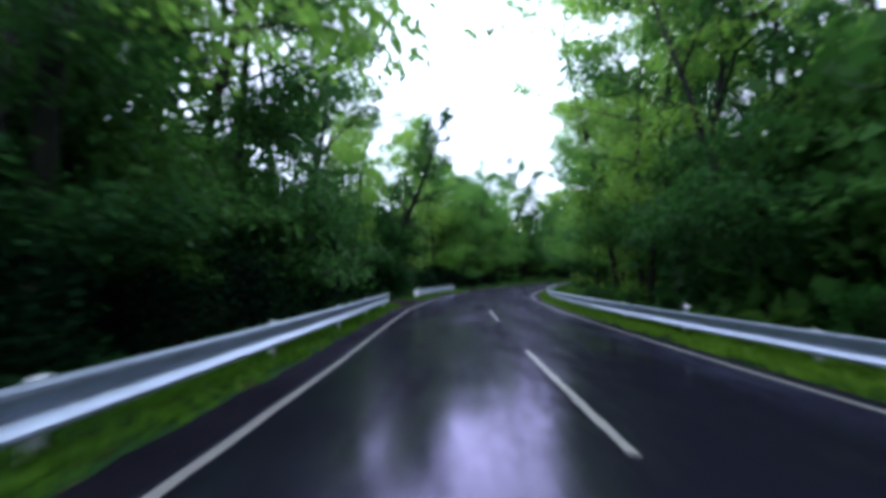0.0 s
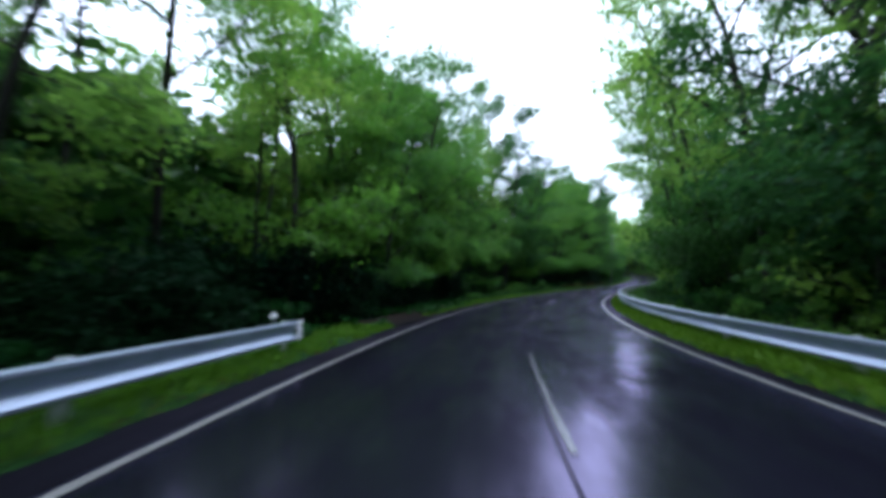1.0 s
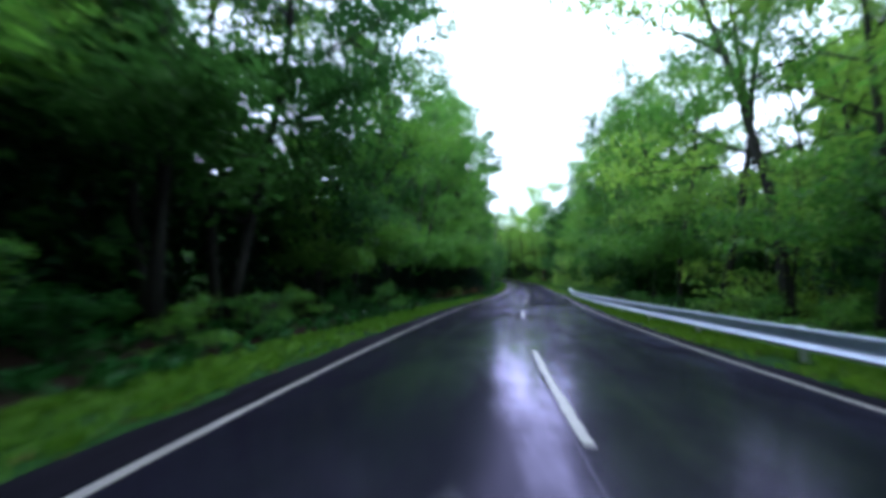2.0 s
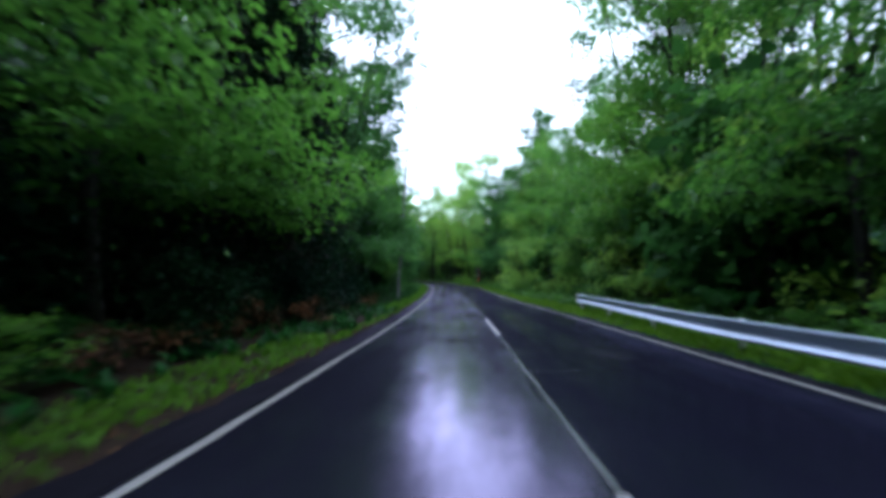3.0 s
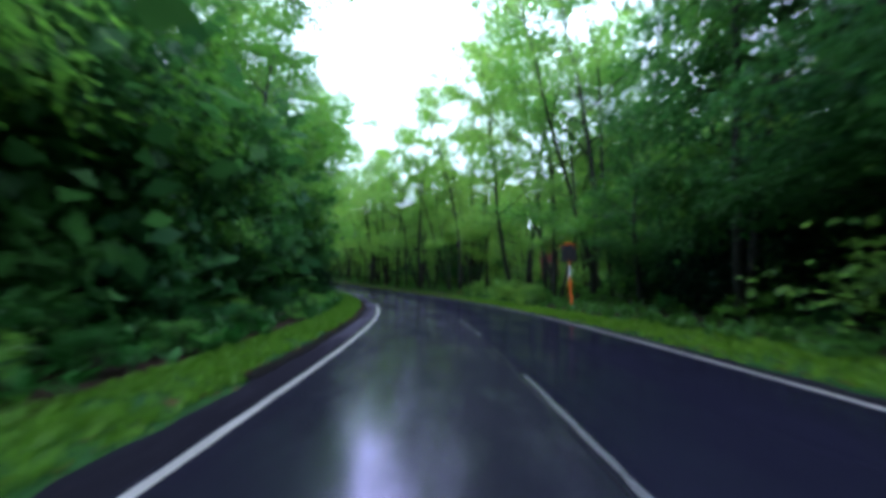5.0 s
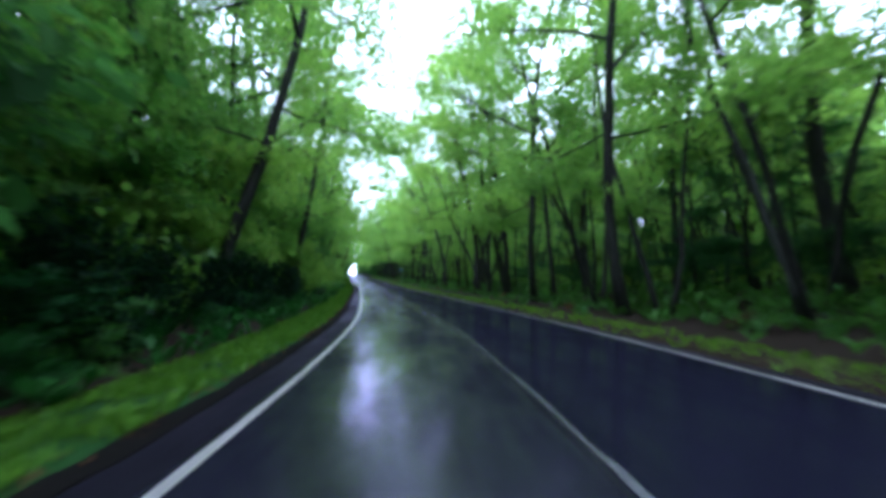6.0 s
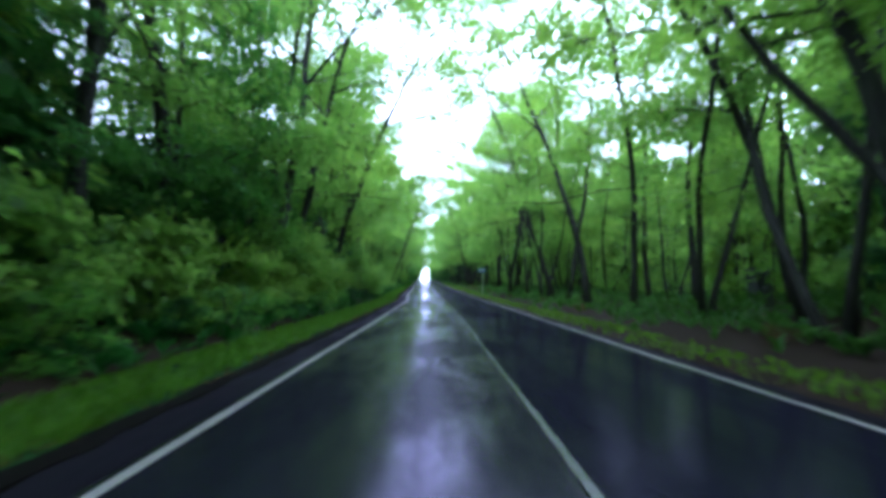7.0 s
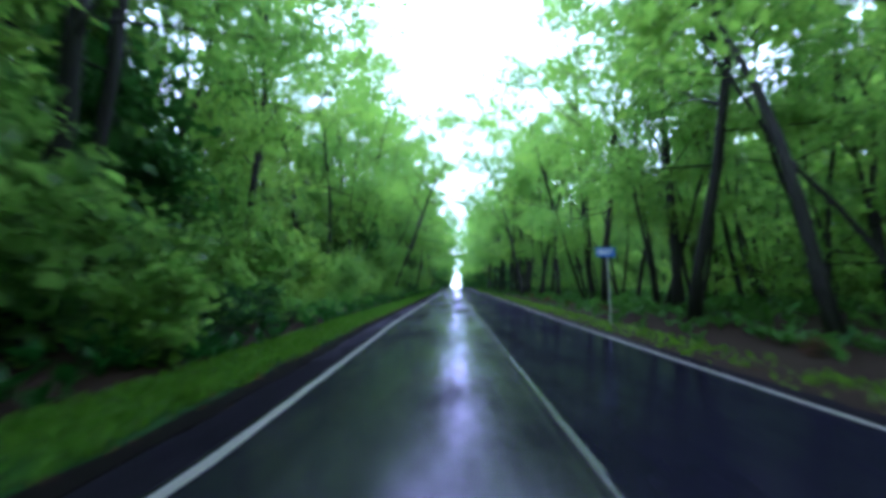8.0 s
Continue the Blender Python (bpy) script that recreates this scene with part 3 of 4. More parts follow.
def grow(seed, height, trunk, crown_from, reach, limbs, count, size, stems=1, lean=0.0, flat=0.32, rise=0.10, shape="round", droop=0.25, sides=8, spread=0.95, filler=0.0):
    """The wood (verts, faces) and the leaf corners of one tree or shrub that stands at the origin."""
    rng = random.Random(seed)
    rs = np.random.RandomState(seed)
    wv, wf, spots = [], [], []
    for stem in range(stems):
        az = rng.uniform(0, 6.28)
        out = (0.0 if stems == 1 else rng.uniform(0.10, 0.28)) + lean
        tilt = Vector((math.cos(az) * out, math.sin(az) * out, 1))
        h = height * rng.uniform(0.8, 1.0) if stem else height
        base = Vector((math.cos(az), math.sin(az), 0)) * (0 if stems == 1 else trunk * 1.3)
        joints = 10 if height > 8 else 5
        tp = curve_points(rng, base + Vector((0, 0, -0.25)), tilt, h, joints, 0.03, 0.05)
        r0 = trunk * (1 if stems == 1 else 0.8)
        stem_first = len(wv)
        tube(wv, wf, tp, [r0 * (1.35 if i == 0 else (1 - 0.9 * (i / joints)) ** 0.8) + 0.012 for i in range(joints + 1)], sides)
        bole = (stem_first, len(wv))
        for i in range(max(3, limbs // stems)):
            u = (i + rng.random()) / max(3, limbs // stems)
            hh = crown_from + (0.99 - crown_from) * u
            if shape == "cone":
                far = reach * (1.05 - u) + 0.4
                up = rng.uniform(-0.25, 0.1)
            elif shape == "tall":
                far = reach * (0.5 + 0.6 * math.sin(math.pi * (0.2 + 0.75 * u)))
                up = 0.35 + 0.7 * u
            else:
                far = reach * (0.55 + 0.5 * math.sin(math.pi * (0.12 + 0.8 * u))) * (1 - 0.45 * u ** 3)
                up = 0.05 + 0.75 * u
            a = i * 2.39996 + rng.uniform(-0.5, 0.5)
            far *= rng.uniform(0.65, 1.15)
            lp = curve_points(rng, along_points(tp, hh), Vector((math.cos(a), math.sin(a), up)), far, 4, rise - (0.12 if shape == "cone" else 0), 0.16)
            rl = max(0.018, r0 * 0.36 * (1 - 0.6 * hh))
            limb_first = len(wv)
            tube(wv, wf, lp, [rl * (1 - 0.85 * k / 4) + 0.006 for k in range(5)], 4 if sides > 6 else 3, False)
            graft(wv, wf, bole, limb_first)
            limb = (limb_first, len(wv))
            for k in range(5):
                v = 0.3 + 0.7 * (k + rng.random() * 0.8) / 5
                p0 = along_points(lp, min(v, 1))
                a2 = a + rng.choice((-1, 1)) * rng.uniform(0.4, 1.3)
                tw = curve_points(rng, p0, Vector((math.cos(a2), math.sin(a2), rng.uniform(-0.05, 0.5))), far * rng.uniform(0.18, 0.4), 2, 0.02, 0.2)
                if sides > 6:
                    twig_first = len(wv)
                    tube(wv, wf, [tw[0], tw[-1]], [rl * 0.35 + 0.005, 0.006], 3, False)
                    graft(wv, wf, limb, twig_first)
                spots += [(tw[-1], far), (tw[1], far)]
            spots.append((lp[-1], far))
    n = max(4, count // len(spots))
    inner = [(p * 0.62 + Vector((0, 0, p.z * 0.38 - 0.2)), far) for p, far in spots[::2]] if filler else []
    cs, ds, us, ls, ws = [], [], [], [], []
    for p, far in spots:
        k = max(3, int(n * rng.uniform(0.45, 1.5)))
        r = spread * rng.uniform(0.55, 1.2)
        tiltx, tilty = rng.uniform(-0.35, 0.35), rng.uniform(-0.35, 0.35)
        ang, rad = rs.uniform(0, 6.283, k), r * np.sqrt(rs.uniform(0.02, 1, k))
        x, y = rad * np.cos(ang), rad * np.sin(ang)
        z = rs.normal(0, flat * r * 0.5, k) - droop * rad ** 2 / max(r, 0.1) + tiltx * x + tilty * y
        cs.append(np.stack([p.x + x, p.y + y, p.z + z], 1))
        ds.append(np.stack([np.cos(ang) + rs.normal(0, 0.5, k), np.sin(ang) + rs.normal(0, 0.5, k), rs.normal(-0.25, 0.35, k)], 1))
        us.append(np.stack([rs.normal(0, 0.4, k), rs.normal(0, 0.4, k), np.ones(k)], 1))
        ls.append(size * rs.uniform(0.6, 1.35, k))
        ws.append(size * rs.uniform(0.4, 0.75, k))
    for p, far in inner:
        k = 11
        cs.append(np.array(p)[None] + rs.normal(0, 0.55, (k, 3)))
        ds.append(rs.normal(0, 1, (k, 3)))
        us.append(rs.normal(0, 1, (k, 3)))
        ls.append(filler * rs.uniform(0.7, 1.3, k))
        ws.append(filler * rs.uniform(0.5, 0.8, k))
    return (wv, wf), leaves(np.concatenate(cs), np.concatenate(ds), np.concatenate(us), np.concatenate(ls), np.concatenate(ws))


def grow_tree(seed, height, trunk, fork, reach, mains, count, size, stems=1, lean=0.0, low=0, low_from=0.1, spray=(0.75, 1.25), flat=0.16, droop=0.30, sides=8, filler=0, rise=1.0, bend=0.09):
    """The wood and the leaf corners of a broadleaf tree: a bent trunk that breaks up into rising limbs, with flat sprays of leaves at their ends."""
    rng = random.Random(seed)
    rs = np.random.RandomState(seed)
    wv, wf, spots = [], [], []

    def limb(start, direction, length, radius, joints, lift, wobble, round_by, ties):
        pts = curve_points(rng, start, direction, length, joints, lift, wobble)
        first = len(wv)
        tube(wv, wf, pts, [radius * (1 - 0.82 * k / joints) + 0.006 for k in range(joints + 1)], round_by, False)
        graft(wv, wf, ties, first)
        return pts, (first, len(wv))

    for stem in range(stems):
        az = rng.uniform(0, 6.28) if stem == 0 else az + 6.28 / stems
        out = (0.0 if stems == 1 else rng.uniform(0.14, 0.30)) + lean
        h = height * rng.uniform(0.8, 0.97) if stem else height
        base = Vector((math.cos(az), math.sin(az), 0)) * (0 if stems == 1 else trunk * 1.2) + Vector((0, 0, -0.25))
        tp = curve_points(rng, base, Vector((math.cos(az) * out, math.sin(az) * out, 1)), h, 12, 0.035, bend)
        r0 = trunk * (1 if stems == 1 else 0.8)
        first = len(wv)
        tube(wv, wf, tp, [r0 * (1.4 if i == 0 else (1 - 0.92 * (i / 12)) ** 0.85) + 0.012 for i in range(13)], sides)
        bole = (first, len(wv))
        n_main = max(3, mains // stems)
        for i in range(n_main + low // stems):
            under = i >= n_main
            u = rng.random() if under else (i + 0.2 + 0.6 * rng.random()) / n_main
            hh = low_from + (fork - low_from) * u if under else fork + (0.93 - fork) * u
            a = i * 2.39996 + rng.uniform(-0.6, 0.6) + stem * 1.3
            if under:
                far, up, r = reach * rng.uniform(0.55, 0.95), rng.uniform(-0.05, 0.4), r0 * 0.22
            else:
                far = reach * (0.62 + 0.5 * math.sin(math.pi * (0.25 + 0.55 * u))) * rng.uniform(0.75, 1.15) * (1 - 0.4 * u ** 2)
                up, r = rise * (0.55 + 0.9 * u) * rng.uniform(0.8, 1.3), r0 * 0.58 * (1 - 0.75 * hh)
            r = max(r, 0.02)
            lp, ties = limb(along_points(tp, hh), Vector((math.cos(a), math.sin(a), up)), far, r, 5, 0.0 if under else rng.uniform(-0.06, 0.06), 0.17, 5 if sides > 6 else 3, bole)
            for k in range(5):
                v = 0.32 + 0.68 * (k + 0.7 * rng.random()) / 5
                a2 = a + (1 if k % 2 else -1) * rng.uniform(0.45, 1.15)
                tw, _ = limb(along_points(lp, v), Vector((math.cos(a2), math.sin(a2), rng.uniform(0.0, 0.55))), far * rng.uniform(0.24, 0.46), r * 0.42, 2, 0.0, 0.2, 3, ties)
                spots += [tw[-1], tw[1] if rng.random() < 0.6 else tw[-1] + Vector((rng.uniform(-0.8, 0.8), rng.uniform(-0.8, 0.8), rng.uniform(-0.5, 0.7)))]
            spots.append(lp[-1])
        spots.append(tp[-1])
    widths_of = [rng.uniform(*spray) * rng.choice((0.7, 1.0, 1.0, 1.25)) for _ in spots]
    per = count / sum(r * r for r in widths_of)
    cs, ds, us, ls, ws = [], [], [], [], []
    for p, r in zip(spots, widths_of):
        k = max(4, int(per * r * r))
        tx, ty = rng.uniform(-0.3, 0.3), rng.uniform(-0.3, 0.3)
        ang = rs.uniform(0, 6.283, k)
        rad = r * np.sqrt(rs.uniform(0.01, 1, k)) * (0.8 + 0.3 * np.sin(ang * 3 + rng.uniform(0, 6)))
        x, y = rad * np.cos(ang), rad * np.sin(ang)
        z = rs.normal(0, flat * r, k) - droop * rad ** 2 / r + tx * x + ty * y
        cs.append(np.stack([p.x + x, p.y + y, p.z + z], 1))
        ds.append(np.stack([np.cos(ang) + rs.normal(0, 0.6, k), np.sin(ang) + rs.normal(0, 0.6, k), rs.normal(-0.35, 0.4, k)], 1))
        us.append(np.stack([rs.normal(0, 0.5, k), rs.normal(0, 0.5, k), np.ones(k)], 1))
        ls.append(size * rs.uniform(0.6, 1.35, k))
        ws.append(size * rs.uniform(0.5, 0.85, k))
        if filler:
            k = filler
            q = np.array((p.x * 0.8, p.y * 0.8, p.z - 0.25))
            cs.append(q[None] + rs.normal(0, 0.42 * r, (k, 3)))
            ds.append(rs.normal(0, 1, (k, 3)))
            us.append(rs.normal(0, 1, (k, 3)))
            ls.append(size * 1.3 * rs.uniform(0.7, 1.2, k))
            ws.append(size * rs.uniform(0.7, 1.2, k))
    return (wv, wf), leaves(np.concatenate(cs), np.concatenate(ds), np.concatenate(us), np.concatenate(ls), np.concatenate(ws))


KINDS = {
    # name: (thing, label, category, bark, leaf, how many shapes, options)
    "oak": ("broadleaf_tree", "tall broadleaf tree with dark wet trunk and full green crown", "tree", "bark", "oak", 3,
            dict(height=21.7, trunk=0.25, fork=0.30, reach=5.2, mains=12, low=13, low_from=0.13, count=14112, size=0.21, filler=12)),
    "oak_b": ("broadleaf_tree", "tall broadleaf tree with forked stems and green crown", "tree", "bark", "oak", 2,
              dict(height=22.8, trunk=0.19, fork=0.32, reach=4.8, mains=14, low=12, low_from=0.13, count=14112, size=0.21, stems=2, filler=12)),
    "maple": ("maple_tree", "bright green roadside tree with layered leaf sprays reaching the verge", "tree", "bark", "maple", 3,
              dict(height=14.8, trunk=0.14, fork=0.24, reach=3.9, mains=12, low=9, low_from=0.21, count=11760, size=0.17, flat=0.12, droop=0.35, spray=(0.65, 1.15), filler=9, rise=0.8)),
    "maple_b": ("maple_tree", "leafy light green tree leaning over the verge", "tree", "bark", "maple", 3,
                dict(height=18.2, trunk=0.16, fork=0.26, reach=4.4, mains=13, low=8, low_from=0.19, count=12880, size=0.18, flat=0.12, lean=0.05, spray=(0.7, 1.25), filler=9, rise=0.85)),
    "cedar": ("conifer_tree", "tall dense dark conifer standing close to the road", "tree", "bark_dark", "cedar", 2,
              dict(height=21, trunk=0.26, crown_from=0.03, reach=3.6, limbs=64, count=11000, size=0.19, flat=0.25, shape="cone", rise=0.0, droop=0.4, filler=0.28)),
    "slim": ("slender_tree", "slender tree with bare dark trunk and high light crown", "tree", "bark", "canopy", 4,
             dict(height=20.5, trunk=0.14, fork=0.42, reach=3.7, mains=9, low=3, low_from=0.22, count=5824, size=0.215, lean=0.08, rise=1.15, bend=0.12)),
    "arch": ("overhanging_tree", "tall tree with dark leaning trunk spreading over the road", "tree", "bark", "canopy", 3,
             dict(height=21.7, trunk=0.19, fork=0.34, reach=6.2, mains=10, low=2, low_from=0.25, count=8960, size=0.22, lean=0.06, spray=(0.9, 1.5), rise=1.0, bend=0.12)),
    "sapling": ("sapling", "light green sapling with thin stem under the tall trees", "tree", "bark", "canopy", 3,
                dict(height=6.0, trunk=0.05, fork=0.25, reach=2.2, mains=6, low=4, count=1900, size=0.18, sides=5, spray=(0.55, 0.95), rise=0.7)),
    "slim_b": ("slender_tree", "slender leaning woodland tree with thin forked stems", "tree", "bark", "canopy", 3,
               dict(height=21.7, trunk=0.15, fork=0.44, reach=3.5, mains=10, low=2, low_from=0.25, count=6048, size=0.215, stems=2, lean=0.05, rise=1.15, bend=0.12)),
    "slim_c": ("slender_tree", "woodland tree with several bare stems from one foot", "tree", "bark", "canopy", 2,
               dict(height=19.4, trunk=0.13, fork=0.44, reach=3.3, mains=12, low=3, low_from=0.25, count=6048, size=0.21, stems=3, rise=1.2, bend=0.11)),
    "back": ("woodland_tree", "green broadleaf tree deeper in the wood", "tree", "bark", "oak", 2,
             dict(height=18, trunk=0.2, crown_from=0.10, reach=4.8, limbs=20, count=1700, size=0.62, rise=0.1, sides=6, spread=1.5, filler=0.9)),
    "back_b": ("woodland_tree", "light green broadleaf tree deeper in the wood", "tree", "bark", "canopy", 2,
               dict(height=16, trunk=0.17, crown_from=0.10, reach=4.5, limbs=20, count=1700, size=0.6, rise=0.1, sides=6, spread=1.5, filler=0.9)),
    "ivy": ("ivy_clad_tree", "leaning tree trunk clad in dense dark ivy", "tree", "bark", "shrub", 1,
            dict(height=17, trunk=0.28, fork=0.45, reach=2.3, mains=14, low=44, low_from=0.06, count=16000, size=0.17, flat=0.3, spray=(0.55, 0.95), filler=8)),
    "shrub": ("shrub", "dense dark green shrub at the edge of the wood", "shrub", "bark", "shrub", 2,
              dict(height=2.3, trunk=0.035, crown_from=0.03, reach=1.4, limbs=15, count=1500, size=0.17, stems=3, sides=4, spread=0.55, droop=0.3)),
    "shrub_b": ("arching_shrub", "loose green shrub with arching twigs beside the verge", "shrub", "bark", "maple", 2,
                dict(height=1.9, trunk=0.03, crown_from=0.06, reach=1.4, limbs=15, count=1400, size=0.165, stems=3, sides=4, spread=0.5, rise=-0.04, droop=0.4)),
    "bush": ("tall_bush", "tall leafy bush filling the gap between trunks", "shrub", "bark", "oak", 2,
             dict(height=4.6, trunk=0.05, crown_from=0.04, reach=2.2, limbs=16, count=2600, size=0.21, stems=3, sides=4, spread=0.8, droop=0.3, filler=0.45)),
    "bush_b": ("hazel_bush", "broad light green bush spreading towards the verge", "shrub", "bark", "canopy", 2,
               dict(height=4.2, trunk=0.045, crown_from=0.04, reach=2.3, limbs=20, count=3000, size=0.17, stems=3, sides=4, spread=0.6, rise=0.0, droop=0.35, filler=0.4)),
    # yew: an added bush whose dark leaves imitate the shade under the crowns
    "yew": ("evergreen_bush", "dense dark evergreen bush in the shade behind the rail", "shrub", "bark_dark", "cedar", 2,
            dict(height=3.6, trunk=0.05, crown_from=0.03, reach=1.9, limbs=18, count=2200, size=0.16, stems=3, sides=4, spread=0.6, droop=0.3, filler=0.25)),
    "dry": ("dead_shrub", "brown withered shrub with dead leaves beside the verge", "shrub", "bark", "dry", 1,
            dict(height=1.1, trunk=0.025, crown_from=0.05, reach=0.9, limbs=12, count=420, size=0.15, stems=3, sides=4, spread=0.4, droop=0.4)),
}
for k in ("oak", "oak_b", "maple", "maple_b", "cedar", "slim", "slim_b", "slim_c", "arch", "sapling", "bush", "shrub", "shrub_b"):
    row = KINDS[k]
    light = dict(row[6], count=int(row[6]["count"] * 0.27), size=row[6]["size"] * 1.85, sides=4)
    if "limbs" in light:
        light["limbs"] = int(light["limbs"] * 0.7)
    elif "filler" in light:
        light["filler"] = 4
    KINDS[k + "_far"] = row[:5] + (min(2, row[5]), light)
FIRST = {}


def plant(kind, s, lat, scale=1.0, turn=None, tip=0.0):
    rng = random.Random(int(s * 131 + lat * 1733))
    turn = rng.uniform(0, 360) if turn is None else turn
    sway = 8 if kind.startswith("slim") else 3
    m = spot(s, lat, 0, turn, scale) @ pose(0, 0, 0, rng.uniform(-sway, sway) + tip, rng.uniform(-sway, sway), 0)
    if (s > 308 or abs(lat) > 15 or s < -8) and kind + "_far" in KINDS:
        kind += "_far"
    name, label, category, bark, leaf, shapes, options = KINDS[kind]
    form = rng.randrange(shapes)
    if (kind, form) in FIRST:
        return copy_thing(FIRST[kind, form], m)
    wood, green = (grow_tree if "fork" in options else grow)(sum(ord(c) * (i + 3) for i, c in enumerate(kind)) + 101 * form, **options)
    o = thing(name, m, label, category, category + "s of the roadside wood")
    woody = "stem" if category == "shrub" else "trunk"
    part(woody, wood, bark, o, smooth=True)
    crown = new("foliage" if category == "shrub" else "crown", leaf_mesh("crown", green, leaf))
    crown.parent = o
    FIRST[kind, form] = o
    return o


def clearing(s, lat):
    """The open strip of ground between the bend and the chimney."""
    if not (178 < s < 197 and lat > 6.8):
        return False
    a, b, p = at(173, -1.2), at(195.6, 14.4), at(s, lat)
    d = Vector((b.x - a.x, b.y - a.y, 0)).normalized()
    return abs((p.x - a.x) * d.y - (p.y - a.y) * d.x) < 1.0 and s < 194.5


def belt(kinds, s0, s1, lat0, lat1, step, size=(0.85, 1.15), seed=1):
    """Plants along a stretch, unevenly spaced between two offsets."""
    rng = random.Random(seed)
    s = s0 + rng.uniform(0, step)
    while s < s1:
        k, lat, big = rng.choice(kinds), rng.uniform(lat0, lat1), rng.uniform(*size)
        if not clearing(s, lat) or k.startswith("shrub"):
            plant(k, s, lat, big)
        s += step * rng.uniform(0.6, 1.4)


def scatter(kinds, s0, s1, lat0, lat1, area, gap, size=(0.85, 1.15), seed=1):
    """Plants over a stretch of woodland floor, no two nearer than gap."""
    rng = random.Random(seed)
    put = []
    want = int((s1 - s0) * abs(lat1 - lat0) / area)
    for _ in range(want * 12):
        if len(put) >= want:
            break
        s, lat = rng.uniform(s0, s1), rng.uniform(lat0, lat1)
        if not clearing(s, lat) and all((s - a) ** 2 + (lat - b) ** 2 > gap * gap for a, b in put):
            put.append((s, lat))
            plant(rng.choice(kinds), s, lat, rng.uniform(*size))


def overhang(side, s0, s1, step, seed):
    """Tall trees that lean in over the road from one side."""
    rng = random.Random(seed)
    s = s0
    while s < s1:
        plant("arch", s, side * rng.uniform(6.0, 7.0), rng.uniform(0.9, 1.1), -side * 90 + rng.uniform(-50, 50), rng.uniform(4, 11))
        s += step * rng.uniform(0.7, 1.3)


# left of the road
belt(["oak", "oak_b", "maple", "oak_b"], -14, 22, -10.6, -9.2, 3.6, (0.85, 1.0), seed=21)
belt(["slim", "slim_b", "maple_b"], -14, 26, -15, -12, 4.2, (0.8, 1.0), seed=22)
# the yew belts put the black of the shaded understorey into leaf colour
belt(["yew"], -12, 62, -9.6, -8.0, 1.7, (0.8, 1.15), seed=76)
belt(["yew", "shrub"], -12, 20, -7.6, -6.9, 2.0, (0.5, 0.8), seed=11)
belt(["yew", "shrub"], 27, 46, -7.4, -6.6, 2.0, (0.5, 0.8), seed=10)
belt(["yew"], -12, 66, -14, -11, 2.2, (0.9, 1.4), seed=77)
belt(["slim", "slim_b", "slim_c"], 25, 60, -12.5, -9.5, 2.6, (0.8, 1.0), seed=23)
belt(["bush"], -12, 84, -19, -14, 2.4, (1.2, 1.7), seed=124)
belt(["back"], 24, 95, -30, -17, 4.5, (0.7, 0.9), seed=125)
belt(["oak"], 22, 50, -17, -13, 2.8, (0.32, 0.42), seed=134)
plant("ivy", 30.5, -9.4, 1.0, 90, 16)
for s_, lat_, size_ in ((22.5, -9.6, 0.95), (26.0, -10.6, 0.95), (28.5, -9.8, 0.85), (33.0, -13.2, 0.9), (36.0, -14.5, 1.0), (40.0, -17.5, 1.0)):
    plant("oak", s_, lat_, size_)
plant("maple_b", 46.5, -8.8, 1.12, 30)
plant("maple_b", 60.0, -8.6, 1.12, 10)
plant("maple_b", 57.0, -11.5, 1.15, 10)
plant("maple_b", 64.5, -9.4, 1.12, 80)
plant("maple_b", 51.5, -9.4, 1.05, 70)
belt(["slim", "slim_b"], 38, 66, -22, -13, 3.0, (0.8, 1.0), seed=24)
belt(["maple_b", "oak_b", "maple_b"], 54, 72, -8.2, -7.2, 3.6, (0.85, 1.0), seed=25)
belt(["maple"], 50, 70, -7.4, -6.8, 5.0, (0.6, 0.75), seed=121)
belt(["yew"], 46, 62, -7.2, -6.3, 1.5, (0.6, 0.85), seed=17)
belt(["maple_b", "maple_b", "oak_b"], 72, 90, -9.0, -8.0, 3.6, (0.85, 1.0), seed=20)
belt(["maple", "maple_b"], 80, 99, -8.4, -7.2, 4.2, (0.8, 1.0), seed=35)
belt(["slim", "slim_b"], 56, 80, -16, -10.5, 3.6, (0.8, 1.0), seed=19)
belt(["oak", "oak_b"], 94, 116, -14, -10.5, 5.0, (0.8, 1.0), seed=26)
belt(["cedar"], 111, 117, -8.4, -7.4, 3.0, (0.8, 1.0), seed=16)
belt(["cedar"], 117, 124, -9.4, -8.2, 2.8, (0.8, 1.0), seed=122)
belt(["maple_b", "maple"], 98, 112, -8.2, -7.2, 3.4, (1.0, 1.25), seed=7)
belt(["oak_b", "oak"], 124, 132, -9.6, -8.6, 3.0, (0.95, 1.1), seed=27)
belt(["oak", "maple"], 132, 146, -8.4, -7.4, 3.4, (0.95, 1.15), seed=130)
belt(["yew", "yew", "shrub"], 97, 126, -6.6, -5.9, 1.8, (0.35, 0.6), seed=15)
# conifers added as a dark backdrop, for the shade seen beneath the crowns
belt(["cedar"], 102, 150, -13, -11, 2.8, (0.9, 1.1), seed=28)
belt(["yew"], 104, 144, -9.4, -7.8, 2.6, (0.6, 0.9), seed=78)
belt(["maple", "maple_b", "maple_b"], 144, 210, -9.8, -8.4, 4.2, (0.85, 1.1), seed=29)
belt(["oak_b", "maple_b", "arch"], 142, 210, -15, -11.5, 5.0, (0.9, 1.1), seed=30)
belt(["arch", "slim_b", "slim", "slim_c"], 208, 350, -9.8, -8.0, 4.6, (0.85, 1.1), seed=31)
belt(["arch"], 206, 262, -8.2, -7.4, 12, (1.0, 1.15), seed=36)
belt(["arch"], 268, 335, -9.8, -9.0, 12, (1.05, 1.2), seed=128)
overhang(-1, 296, 440, 11.0, 37)
